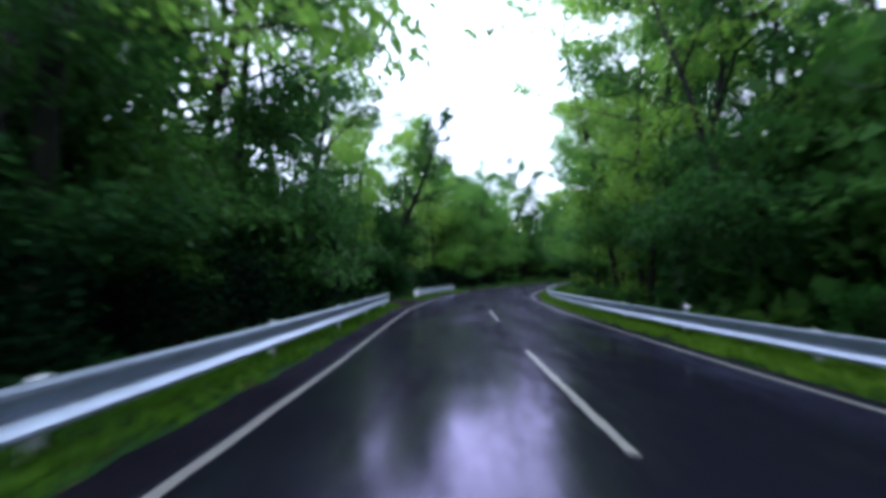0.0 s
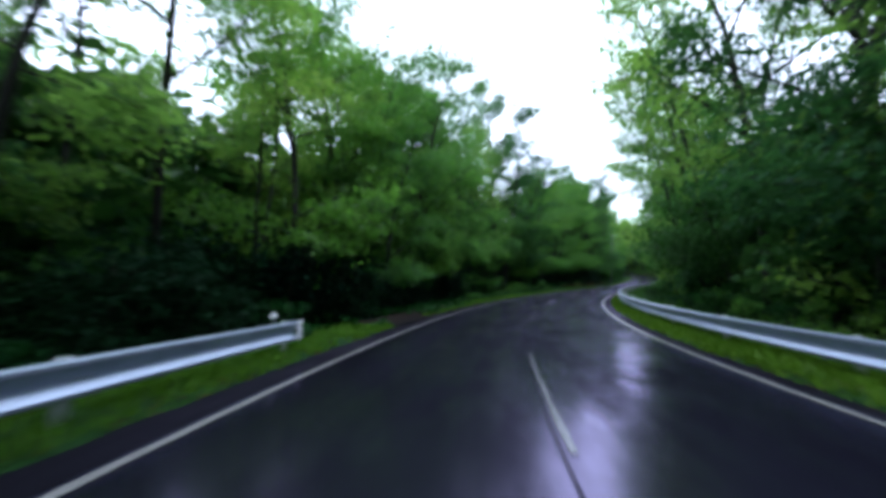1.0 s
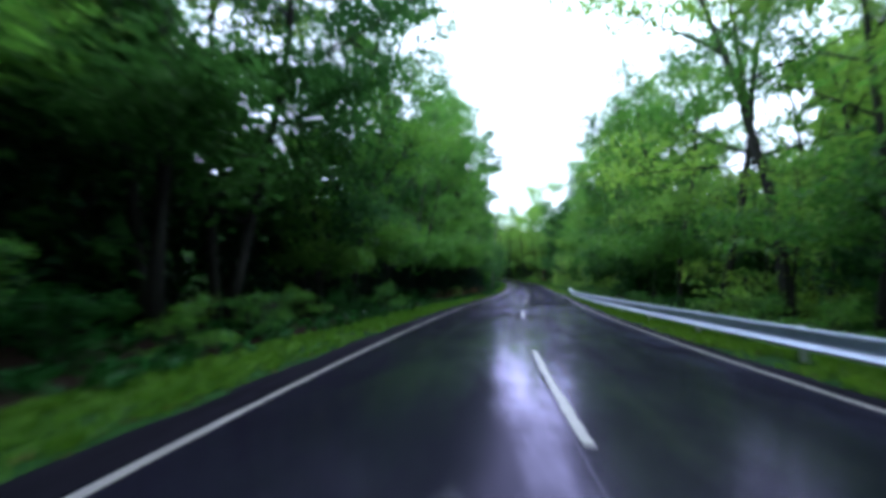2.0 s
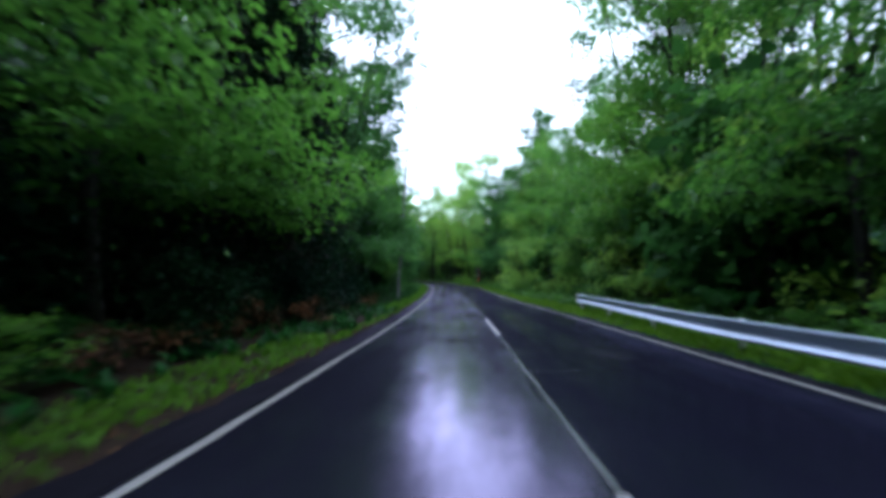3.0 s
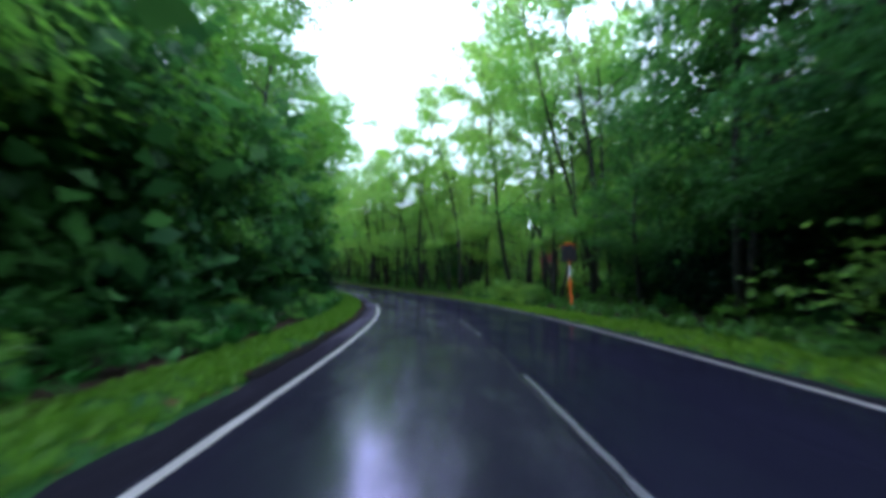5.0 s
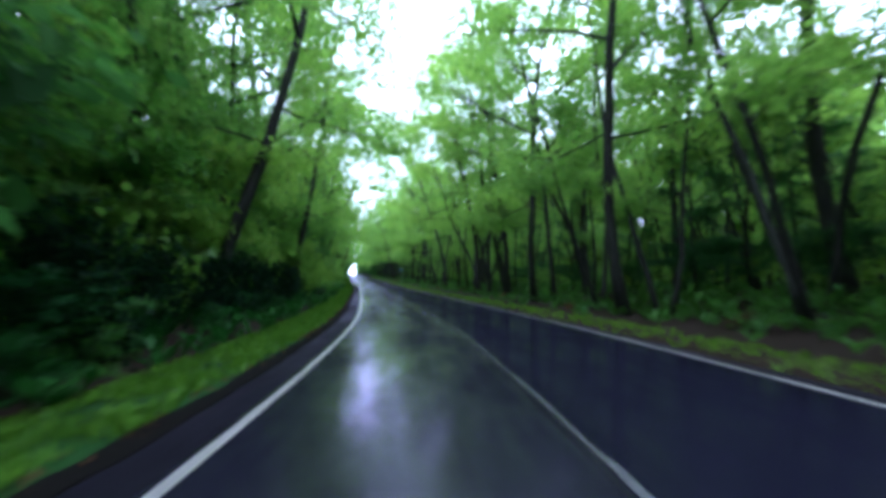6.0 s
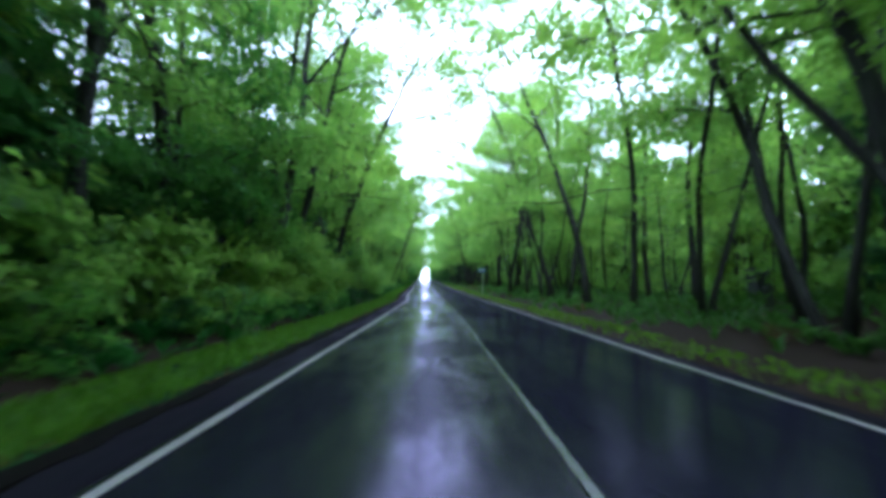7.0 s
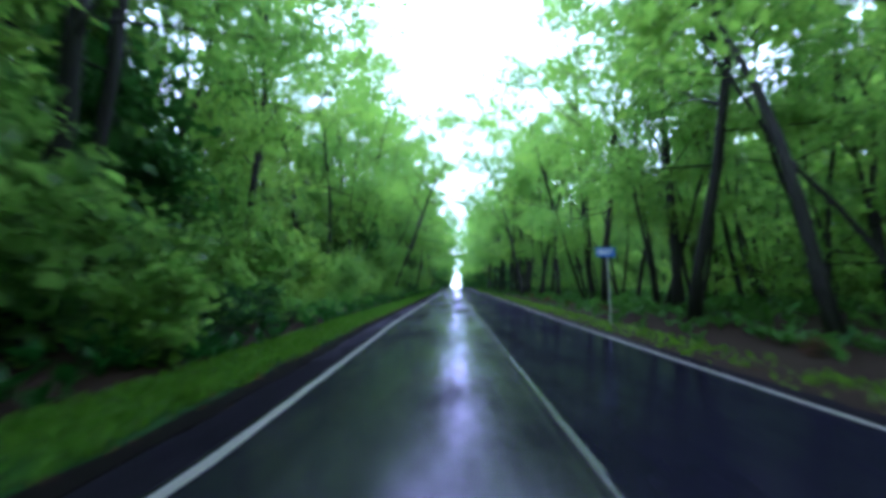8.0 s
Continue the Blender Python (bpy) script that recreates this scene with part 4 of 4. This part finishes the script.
belt(["slim", "slim_c", "slim_b"], 208, 350, -16, -11.5, 4.6, (0.8, 1.05), seed=32)
belt(["back_b", "back"], 100, 200, -27, -18, 7.5, (0.85, 1.1), seed=33)
belt(["sapling", "back_b"], 200, 350, -27, -18, 4.5, (0.85, 1.05), seed=40)
belt(["maple_b", "maple", "back_b"], 190, 350, -14.5, -10.5, 5.0, (0.6, 0.8), seed=12)
belt(["back", "slim"], -14, 36, -27, -18, 5.0, (0.85, 1.0), seed=34)
# right of the road
belt(["oak_b", "maple_b", "arch", "slim"], -14, 116, 7.6, 8.8, 4.2, (0.9, 1.08), seed=41)
belt(["oak", "maple_b", "slim_b"], -14, 116, 11.5, 15, 5.0, seed=42)
belt(["maple", "maple_b", "maple_b"], 114, 172, 9.4, 10.8, 4.0, (0.85, 1.05), seed=43)
belt(["oak", "oak_b"], 116, 174, 12.5, 16, 5.0, (0.85, 1.05), seed=44)
plant("maple_b", 117.0, 8.8, 1.12, 90)
plant("maple_b", 122.5, 9.4, 1.1, 40)
belt(["oak", "oak_b", "maple_b"], 148, 176, 9.0, 11.0, 4.0, (0.95, 1.1), seed=126)
belt(["back", "back_b"], -14, 176, 18, 26, 7.0, (0.85, 1.05), seed=45)
scatter(["slim", "slim_b", "slim_c", "slim"], 172, 345, 9.0, 30, 33, 2.5, (0.85, 1.15), seed=46)
belt(["arch", "slim", "slim_b", "slim_c"], 182, 350, 7.0, 8.8, 4.8, (0.95, 1.12), seed=47)
belt(["arch"], 192, 240, 6.6, 7.2, 12, (0.95, 1.1), seed=38)
belt(["arch", "slim"], 188, 224, 10, 13, 6.5, (1.25, 1.4), seed=127)
belt(["arch"], 268, 335, 9.0, 10.0, 12, (1.05, 1.2), seed=129)
overhang(1, 302, 440, 11.0, 39)
belt(["back_b"], 182, 350, 22, 37, 2.8, (0.85, 1.05), seed=18)
scatter(["sapling"], 184, 350, 12, 38, 34, 3.0, (0.9, 1.5), seed=48)
belt(["oak", "maple_b"], 163, 181, 9.4, 13, 2.6, (0.6, 0.8), seed=9)
plant("oak", 164.0, 8.6, 0.92)
plant("oak_b", 170.0, 7.8, 0.95)
plant("oak", 175.5, 7.9, 1.0)
plant("maple_b", 180.0, 8.2, 1.2)
# dark bushes added for the shaded inside of the wood
belt(["yew"], 158, 179, 8.0, 9.5, 2.4, (0.6, 0.9), seed=8)
for s_, lat_ in ((36.0, 9.2), (41.0, 8.8), (46.5, 9.4)):
    plant("oak", s_, lat_, 1.0)
belt(["oak"], 198, 240, 12, 17, 2.6, (0.32, 0.46), seed=135)
# farther along, both sides
for side, seed in ((-1, 51), (1, 52)):
    belt(["arch", "back_b", "maple_b"], 350, 600, side * 6.0, side * 7.0, 8.0, (0.9, 1.15), seed=seed)
    belt(["shrub_b", "bush"], 345, 600, side * 4.9, side * 5.6, 7.0, (0.5, 0.8), seed=seed + 20)
    belt(["back", "back_b"], 350, 600, side * 13, side * 18, 9.0, (0.9, 1.15), seed=seed + 5)
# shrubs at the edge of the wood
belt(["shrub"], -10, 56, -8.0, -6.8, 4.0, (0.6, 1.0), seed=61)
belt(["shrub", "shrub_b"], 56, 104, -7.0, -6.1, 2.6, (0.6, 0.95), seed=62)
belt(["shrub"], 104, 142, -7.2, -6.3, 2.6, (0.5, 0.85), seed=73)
belt(["shrub", "shrub_b"], 142, 204, -7.0, -6.1, 2.6, (0.6, 0.95), seed=74)
belt(["shrub", "shrub", "shrub_b"], 160, 202, -6.1, -5.5, 1.5, (0.4, 0.65), seed=6)
belt(["shrub_b"], 178, 194, 6.2, 8.4, 1.0, (0.4, 0.7), seed=5)
belt(["bush", "yew"], 164, 196, -9.4, -8.0, 2.4, (0.7, 1.0), seed=4)
belt(["shrub"], 186, 224, -6.4, -5.7, 3.0, (0.4, 0.6), seed=133)
belt(["shrub_b", "shrub", "shrub"], 224, 259, -6.4, -5.6, 2.2, (0.5, 0.9), seed=63)
belt(["shrub_b", "shrub"], 263, 345, -6.5, -5.8, 2.2, (0.5, 0.9), seed=64)
belt(["maple", "maple_b"], 206, 246, -9.6, -8.4, 4.5, (0.65, 0.85), seed=3)
belt(["bush_b"], 224, 345, -7.8, -6.7, 2.8, (0.6, 1.0), seed=14)
belt(["bush_b"], 196, 224, -9.4, -8.2, 2.8, (0.8, 1.1), seed=131)
# near-black bushes in place of shaded hollows behind the verge
belt(["yew"], 209, 223, -7.4, -6.6, 2.0, (0.4, 0.6), seed=132)
belt(["yew"], 184, 209, -6.9, -6.2, 2.6, (0.4, 0.65), seed=13)
belt(["yew"], 60, 104, -10.5, -8.4, 2.6, (0.8, 1.2), seed=64)
belt(["bush"], 144, 205, -10.5, -8.2, 3.4, (0.7, 1.1), seed=79)
belt(["bush", "sapling"], 205, 350, -10.8, -9.0, 3.6, (0.6, 1.0), seed=75)
belt(["bush", "bush", "sapling"], 144, 350, -17, -12, 4.2, (0.8, 1.2), seed=65)
belt(["shrub", "shrub_b"], -30, 116, 5.9, 6.9, 2.6, (0.6, 1.0), seed=66)
belt(["shrub", "shrub_b"], 116, 176, 6.9, 7.9, 2.8, (0.55, 0.9), seed=67)
belt(["shrub_b"], 176, 345, 6.6, 12, 3.2, (0.4, 0.7), seed=68)
belt(["shrub_b"], 116, 172, 4.9, 6.4, 1.7, (0.25, 0.42), seed=2)
belt(["bush", "sapling"], -14, 176, 8.4, 11, 3.6, (0.7, 1.1), seed=69)
belt(["bush"], -14, 176, 12, 18, 4.6, (0.8, 1.2), seed=70)
belt(["dry"], 96, 126, -6.4, -5.7, 2.6, (0.7, 1.2), seed=71)
belt(["dry"], 196, 300, 5.6, 6.6, 9.0, (0.4, 0.6), seed=72)


# ---- grass, low plants and the far wood ----
def strew(name, s0, s1, inner, outer, per_metre, material, label, category, size, tall, seed, blades=1):
    """Very many small plants over a strip of ground, as one object."""
    rng = random.Random(seed)
    rs = np.random.RandomState(seed)
    n = int((s1 - s0) * per_metre)
    ps = []
    for _ in range(n):
        s = rng.uniform(s0, s1)
        a, b = inner(s), outer(s)
        lat = a + (b - a) * rng.random()
        if skip(s, lat) or (lat > 0 and 194 < s < 350 and lat < 6.2 and rng.random() < 0.85):
            continue
        # grass thinned out where dark plants and soil stand in for shade
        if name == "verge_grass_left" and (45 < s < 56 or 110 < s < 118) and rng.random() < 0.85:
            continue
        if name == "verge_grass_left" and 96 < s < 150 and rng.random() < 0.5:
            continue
        p = at(s, lat, lie(s, lat))
        thick = 0.7 + 0.5 * noise.noise((p.x * 0.35, p.y * 0.35, 7.0)) + 0.9 * noise.noise((p.x * 1.3, p.y * 1.3, 3.0))
        if rng.random() < thick:
            ps.append((p.x, p.y, p.z))
    ps = np.repeat(np.array(ps), blades, axis=0)
    k = len(ps)
    a = rs.uniform(0, 6.283, k)
    lean = rs.uniform(0.1, 0.75, k) if blades == 1 else rs.uniform(0.5, 1.6, k)
    d = np.stack([np.cos(a) * lean, np.sin(a) * lean, np.ones(k)], 1)
    d /= np.linalg.norm(d, axis=1, keepdims=True)
    length = size * rs.uniform(0.5, 1.4, k)
    c = ps + d * length[:, None] * 0.5
    if tall:
        c[:, 2] += rs.uniform(0, tall, k) ** 1.3
    up = np.stack([-np.cos(a), -np.sin(a), 0.9 * np.ones(k)], 1) + rs.normal(0, 0.2, (k, 3))
    ob = new(name, leaf_mesh(name, leaves(c, d, up, length, length * rs.uniform(0.25, 0.5, k), 0.1), material))
    return tagged(ob, label, category, kind="stuff")


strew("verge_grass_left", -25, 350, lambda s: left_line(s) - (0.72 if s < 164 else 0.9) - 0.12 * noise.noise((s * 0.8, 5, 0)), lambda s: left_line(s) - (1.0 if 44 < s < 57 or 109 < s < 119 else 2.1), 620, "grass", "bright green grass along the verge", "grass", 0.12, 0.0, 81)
strew("verge_grass_right", -25, 350, lambda s: right_line(s) + 0.5 + 0.14 * noise.noise((s * 0.8, 9, 0)), lambda s: right_line(s) + (2.6 if 112 < s < 172 else 1.6), 480, "grass", "bright green grass along the verge", "grass", 0.14, 0.0, 82)
strew("fallen_leaves_left", -10, 300, lambda s: left_line(s) - 0.42, lambda s: left_line(s) - 1.0, 34, "dry", "small wet fallen leaves along the road edge", "fallen leaves", 0.07, 0.0, 79, 2)
strew("fallen_leaves_right", -10, 300, lambda s: right_line(s) + 0.3, lambda s: right_line(s) + 0.9, 34, "dry", "small wet fallen leaves along the road edge", "fallen leaves", 0.07, 0.0, 78, 2)
# dark leaves instead of grass or fern, to put shade into the colour
strew("low_plants_shade", -25, 152, lambda s: left_line(s) - (0.75 if 44 < s < 57 or 109 < s < 119 else 1.6), lambda s: -9.5, 36, "shrub", "low dark leafy plants standing in for the shade along the verge", "undergrowth", 0.26, 0.2, 86, 6)
strew("low_plants_left", 150, 350, lambda s: left_line(s) - 2.0, lambda s: -9.0, 20, "shrub", "low leafy plants under the roadside trees", "undergrowth", 0.34, 0.25, 83, 6)
strew("low_plants_right", -25, 350, lambda s: right_line(s) + 1.4, lambda s: 9.0, 20, "fern", "low leafy plants under the roadside trees", "undergrowth", 0.34, 0.25, 84, 6)
strew("woodland_undergrowth", 160, 350, lambda s: 8.0, lambda s: 40.0, 44, "fern", "green undergrowth on the open woodland floor", "undergrowth", 0.5, 0.6, 85, 7)


def far_wood(name, s0, s1, lat0, lat1, high, count, seed, grain=1.0):
    rs = np.random.RandomState(seed)
    rng = random.Random(seed)
    c = []
    for _ in range(count):
        s, lat = rng.uniform(s0, s1), rng.uniform(lat0, lat1)
        p = at(s, lat, lie(s, lat))
        top = high * (0.8 + 0.5 * noise.noise((p.x * 0.08, p.y * 0.08, 1.0)))
        c.append((p.x, p.y, p.z + top * rng.random() ** 1.15))
    c = np.array(c)
    k = len(c)
    d = rs.normal(0, 1, (k, 3))
    u = rs.normal(0, 1, (k, 3))
    size = rs.uniform(0.6, 1.5, k) * grain
    ob = new(name, leaf_mesh(name, leaves(c, d, u, size, size * 0.7), "far"))
    tagged(ob, "distant dense green wood behind the roadside trees", "far wood", kind="stuff")


far_wood("distant_wood_left", -60, 560, -120, -46, 11, 30000, 95, 2.2)
far_wood("distant_wood_right", -60, 560, 54, 120, 10, 26000, 96, 2.2)
far_wood("far_wood_left", -60, 205, -46, -30, 15, 18000, 91)
far_wood("far_wood_hill", 205, 420, -46, -30, 12, 22000, 97)
far_wood("far_wood_right", -60, 172, 28, 44, 15, 15000, 92)
far_wood("far_wood_beyond", 160, 430, 38, 54, 13, 28000, 93)
far_wood("far_wood_end_right", 345, 600, 9, 40, 12, 16000, 98)
far_wood("far_wood_end_left", 350, 600, -46, -9, 12, 16000, 99)
far_wood("understorey_left", -60, 205, -30, -15, 6, 15000, 87)
far_wood("understorey_right", -60, 176, 17, 29, 6, 11000, 88)
far_wood("understorey_gap", -60, 172, 44, 54, 11, 9000, 89)
far_wood("far_wood_hollow", -30, 84, -36, -24, 14, 14000, 94)


# ---- things beside the road ----
def build_pole():
    o = thing("utility_pole", spot(131.6, -5.22, -0.2) @ pose(0, 0, 0, 0, 3.6, 0), "tall weathered concrete utility pole at the edge of the verge", "utility pole")
    verts, faces = lathe([(0.125, 0), (0.125, 0.3), (0.12, 3.0), (0.11, 7.0), (0.09, 11.0), (0.08, 11.05)], 18)
    part("shaft", (verts, faces), "concrete", o, smooth=True)
    for z in (2.2, 2.9):
        verts, faces = lathe([(0.122, z), (0.127, z + 0.005), (0.127, z + 0.025), (0.122, z + 0.03)], 18)
        part("band", (verts, faces), "post", o)
    bm = bmesh.new()
    box(bm, -0.9, -0.05, 10.2, 0.9, 0.05, 10.3, 0.01)
    part("crossarm", bm, "post", o)
    for x in (-0.8, -0.35, 0.35, 0.8):
        verts, faces = lathe([(0.02, 10.3), (0.05, 10.34), (0.03, 10.38), (0.05, 10.42), (0.02, 10.46)], 10)
        part("insulator", ([(a + x, b, c) for a, b, c in verts], faces), "white", o)


build_pole()


def build_mirror():
    o = thing("traffic_mirror", spot(177.8, 5.95, -0.15, 0, 1.08), "orange road mirror on a post, seen from its dark back", "traffic mirror")
    pv, pf = lathe([(0.03, 0), (0.03, 1.5)], 16)
    part("lower_post", (pv, pf), "orange", o, smooth=False)
    pv, pf = lathe([(0.031, 1.5), (0.031, 2.0)], 16)
    part("white_band", (pv, pf), "white", o, "white band on the orange post")
    pv, pf = lathe([(0.03, 2.0), (0.03, 2.62), (0.015, 2.64)], 16)
    part("upper_post", (pv, pf), "orange", o)
    bm = bmesh.new()
    box(bm, -0.37, -0.05, 2.15, 0.37, 0.05, 2.95, 0.05, 3)
    head = part("mirror_back", bm, "black", o, "dark mirror housing")
    bm = bmesh.new()
    box(bm, -0.29, 0.052, 2.25, 0.29, 0.06, 2.9, 0.003)
    part("mirror_glass", bm, "zinc", head)
    verts, faces = [], []
    for i in range(9):
        x = -0.36 + 0.72 * i / 8
        z = 3.0 - 0.16 * (x / 0.36) ** 2
        verts += [(x, -0.06, z), (x, 0.2, z - 0.02), (x, -0.06, z - 0.025), (x, 0.2, z - 0.045)]
    for i in range(8):
        q = 4 * i
        faces += [(q, q + 1, q + 5, q + 4), (q + 2, q + 6, q + 7, q + 3), (q, q + 4, q + 6, q + 2), (q + 1, q + 3, q + 7, q + 5)]
    faces += [(0, 2, 3, 1), (32, 33, 35, 34)]
    part("hood", (verts, faces), "orange", head, "curved orange rain hood")
    bm = bmesh.new()
    box(bm, -0.03, -0.075, 2.4, 0.03, -0.03, 2.6, 0.008)
    part("clamp", bm, "slate", head)


build_mirror()


def build_sign():
    o = thing("road_sign", spot(270.6, 4.45, -0.1), "slim pale steel post with a small blue sign plate", "road sign")
    pv, pf = lathe([(0.024, 0), (0.024, 2.8), (0.012, 2.82)], 12)
    part("post", (pv, pf), "post", o)
    bm = bmesh.new()
    box(bm, -0.42, -0.05, 2.45, 0.28, -0.035, 2.8, 0.006)
    plate = part("plate", bm, "blue", o, "blue sign plate")
    for x0, x1, z in ((-0.34, 0.18, 2.66), (-0.34, 0.06, 2.55)):
        bm = bmesh.new()
        box(bm, x0, -0.056, z, x1, -0.0515, z + 0.05)
        part("bar", bm, "white", plate)


build_sign()


def build_chimney():
    """A brick chimney stack standing in the wood: courses of brick with a dark cap."""
    o = thing("brick_chimney", spot(195.6, 14.4, -0.6, 20), "old red brick chimney with dark cap among the trees", "chimney")
    half = 0.60
    bm = bmesh.new()
    box(bm, -half + 0.02, -half + 0.02, 0, half - 0.02, half - 0.02, 5.45)
    part("core", bm, "mortar", o)
    for z0, h in ((5.45, 0.16), (5.61, 0.14)):
        bm = bmesh.new()
        grow_by = 0.05 if h == 0.16 else 0.0
        box(bm, -half - grow_by, -half - grow_by, z0, half + grow_by, half + grow_by, z0 + h, 0.015)
        part("cap", bm, "slate", o, "dark cap of the chimney")
    long = [bmesh.new() for _ in range(1)][0]
    box(long, -0.288, -0.012, 0.005, 0.288, 0.02, 0.143, 0.006, 1)
    me = bpy.data.meshes.new("brick")
    long.to_mesh(me)
    long.free()
    me.materials.append(MAT["brick"])
    for side in range(4):
        turn = pose(0, 0, 0, 0, 0, 90 * side)
        for row in range(17):
            for col in range(2):
                x = -half + 0.30 + col * 0.60 + (0.0 if row % 2 else 0.0)
                z = 2.9 + row * 0.15
                b = new("brick", me)
                b.parent = o
                b.matrix_basis = turn @ pose(x + (0.02 if row % 2 else -0.01), -half + 0.002, z)
    bm = bmesh.new()
    box(bm, -half, -half, 0.0, half, half, 2.88, 0.01)
    part("lower_wall", bm, "brick", o)


build_chimney()


def build_cabinet():
    o = thing("utility_cabinet", spot(245.2, 13.6, -0.1, 8), "dark grey metal utility cabinet standing in the undergrowth", "cabinet")
    bm = bmesh.new()
    box(bm, -0.42, -0.3, 0, 0.42, 0.3, 0.15, 0.01)
    part("plinth", bm, "concrete", o)
    bm = bmesh.new()
    box(bm, -0.38, -0.27, 0.15, 0.38, 0.27, 1.85, 0.02)
    part("body", bm, "grey_metal", o)
    for x in (-0.19, 0.19):
        bm = bmesh.new()
        box(bm, x - 0.178, -0.285, 0.2, x + 0.178, -0.268, 1.8, 0.006)
        door = part("door", bm, "grey_metal", o)
        bm = bmesh.new()
        box(bm, x * 0.2 - 0.012, -0.305, 0.95, x * 0.2 + 0.012, -0.283, 1.1, 0.004)
        part("handle", bm, "post", door)
    bm = bmesh.new()
    box(bm, -0.43, -0.33, 1.85, 0.43, 0.31, 1.92, 0.02)
    part("roof", bm, "grey_metal", o)


build_cabinet()

# measured single trees
plant("maple_b", 268.5, -11.5, 0.9)
plant("slim_b", 264.5, -9.2, 1.0, 40)
plant("maple_b", 53.0, -9.4, 0.85)
plant("maple", 57.0, -10.0, 0.95)
plant("maple_b", 9.5, -9.8, 0.75)
plant("maple", 13.5, -12.0, 0.9)
plant("slim", 222.5, 11.6, 1.15, 30)
plant("slim", 229.8, 7.2, 1.15, 200)
plant("arch", 224.0, -7.2, 1.05, 90, 8)
plant("arch", 249.0, -8.6, 1.1, 90, 5)
plant("arch", 256.0, -8.0, 1.1, 90, 6)
plant("arch", 259.0, 8.2, 1.1, -90, 6)
plant("arch", 226.5, 7.6, 1.05, -90, 8)
plant("arch", 257.0, 14.6, 1.05, 80)
plant("slim_b", 273.0, 13.6, 1.1, 150)
plant("bush_b", 191.6, 12.0, 0.4)
plant("bush_b", 193.0, 13.6, 0.32)
plant("bush", 193.6, 12.8, 0.36)
plant("bush", 194.4, 13.6, 0.28)
plant("oak", 135.5, -7.4, 0.9, 120)
# small conifer put here for an unidentified dark block beside the road
plant("cedar", 318.0, 5.9, 0.24)
plant("bush_b", 261.5, -5.5, 0.42)
belt(["bush_b"], 180, 192, 5.4, 6.4, 1.1, (0.28, 0.38), seed=140)
plant("sapling", 137.0, 7.6, 0.75)
plant("sapling", 145.0, 6.7, 0.92)
plant("sapling", 147.2, 7.4, 0.8)
plant("shrub_b", 133.0, 7.0, 0.45)
plant("shrub_b", 139.5, 6.6, 0.4)
plant("arch", 6.5, -8.2, 1.0, 60, 6)


# ---- aprons, patches and cracks of the road ----
def build_apron(s0, s1, depth):
    def edge(s):
        u = (s - s0) / (s1 - s0)
        return left_line(s) - 0.5 - depth * math.sin(math.pi * min(max(u, 0.02), 0.98)) ** 0.6
    a = part("gravel_apron", ribbon(s0, s1, edge, lambda s: left_line(s) - 0.55, 0.02, 0.4, 0.12, 0.06), "gravel")
    tagged(a, "dark wet gravel turn-off beside the road", "apron", kind="structure")


build_apron(20.6, 26.2, 1.7)
build_apron(44.5, 48.5, 2.0)


def build_patch(s, lat, long, wide, seed):
    rng = random.Random(seed)
    ring = []
    for i in range(22):
        a = 2 * math.pi * i / 22
        r = max(0.25, 0.9 + 0.8 * noise.noise((math.cos(a) * 1.8, math.sin(a) * 1.8, seed * 1.7)) + rng.uniform(-0.16, 0.16))
        ring.append(tuple(at(s + math.sin(a) * long * r / 2, lat + math.cos(a) * wide * r / 2, 0.004)))
    centre = tuple(at(s, lat, 0.004))
    faces = [(i, (i + 1) % 22, 22) for i in range(22)]
    p = part("asphalt_patch", (ring + [centre], faces), "patch")
    tagged(p, "rough dark repair patch in the wet asphalt", "road patch", "road patches", "structure")


for s, lat, long, wide in ((119.5, -0.8, 3.0, 1.3), (124.5, -1.1, 3.5, 1.2), (131, -0.7, 2.4, 1.6), (136, -1.2, 3.0, 1.0), (107.0, 1.6, 2.0, 1.8),
                           (52, -0.5, 2.6, 0.8), (57, -0.9, 3.2, 0.6), (68, -1.2, 2.5, 0.8), (180, -1.0, 3.0, 0.7), (213, -0.9, 1.6, 1.0), (232, -0.7, 2.6, 0.9), (14, -1.0, 3.4, 1.2)):
    build_patch(s, lat, long, wide, int(s))


def build_crack(s, lat0, lat1, seed):
    verts, faces = [], []
    n = 14
    for i in range(n):
        lat = lat0 + (lat1 - lat0) * i / (n - 1)
        d = s + 0.5 * noise.noise((lat * 0.9, seed, 0)) + 0.25 * (lat - lat0)
        w = 0.03 * (0.6 + abs(noise.noise((lat * 3, seed, 5))))
        verts += [tuple(at(d - w, lat, 0.0045)), tuple(at(d + w, lat, 0.0045))]
    for i in range(n - 1):
        faces.append((2 * i, 2 * i + 2, 2 * i + 3, 2 * i + 1))
    tagged(part("road_crack", (verts, faces), "patch"), "tarred crack running across the wet lane", "road crack", "road cracks", "structure")


for s, a, b in ((111.2, -2.2, -0.35), (104.5, -0.1, 2.6), (108.0, -1.9, -0.3), (40.5, -0.9, 0.6), (62.0, -1.4, 1.0)):
    build_crack(s, a, b, s)
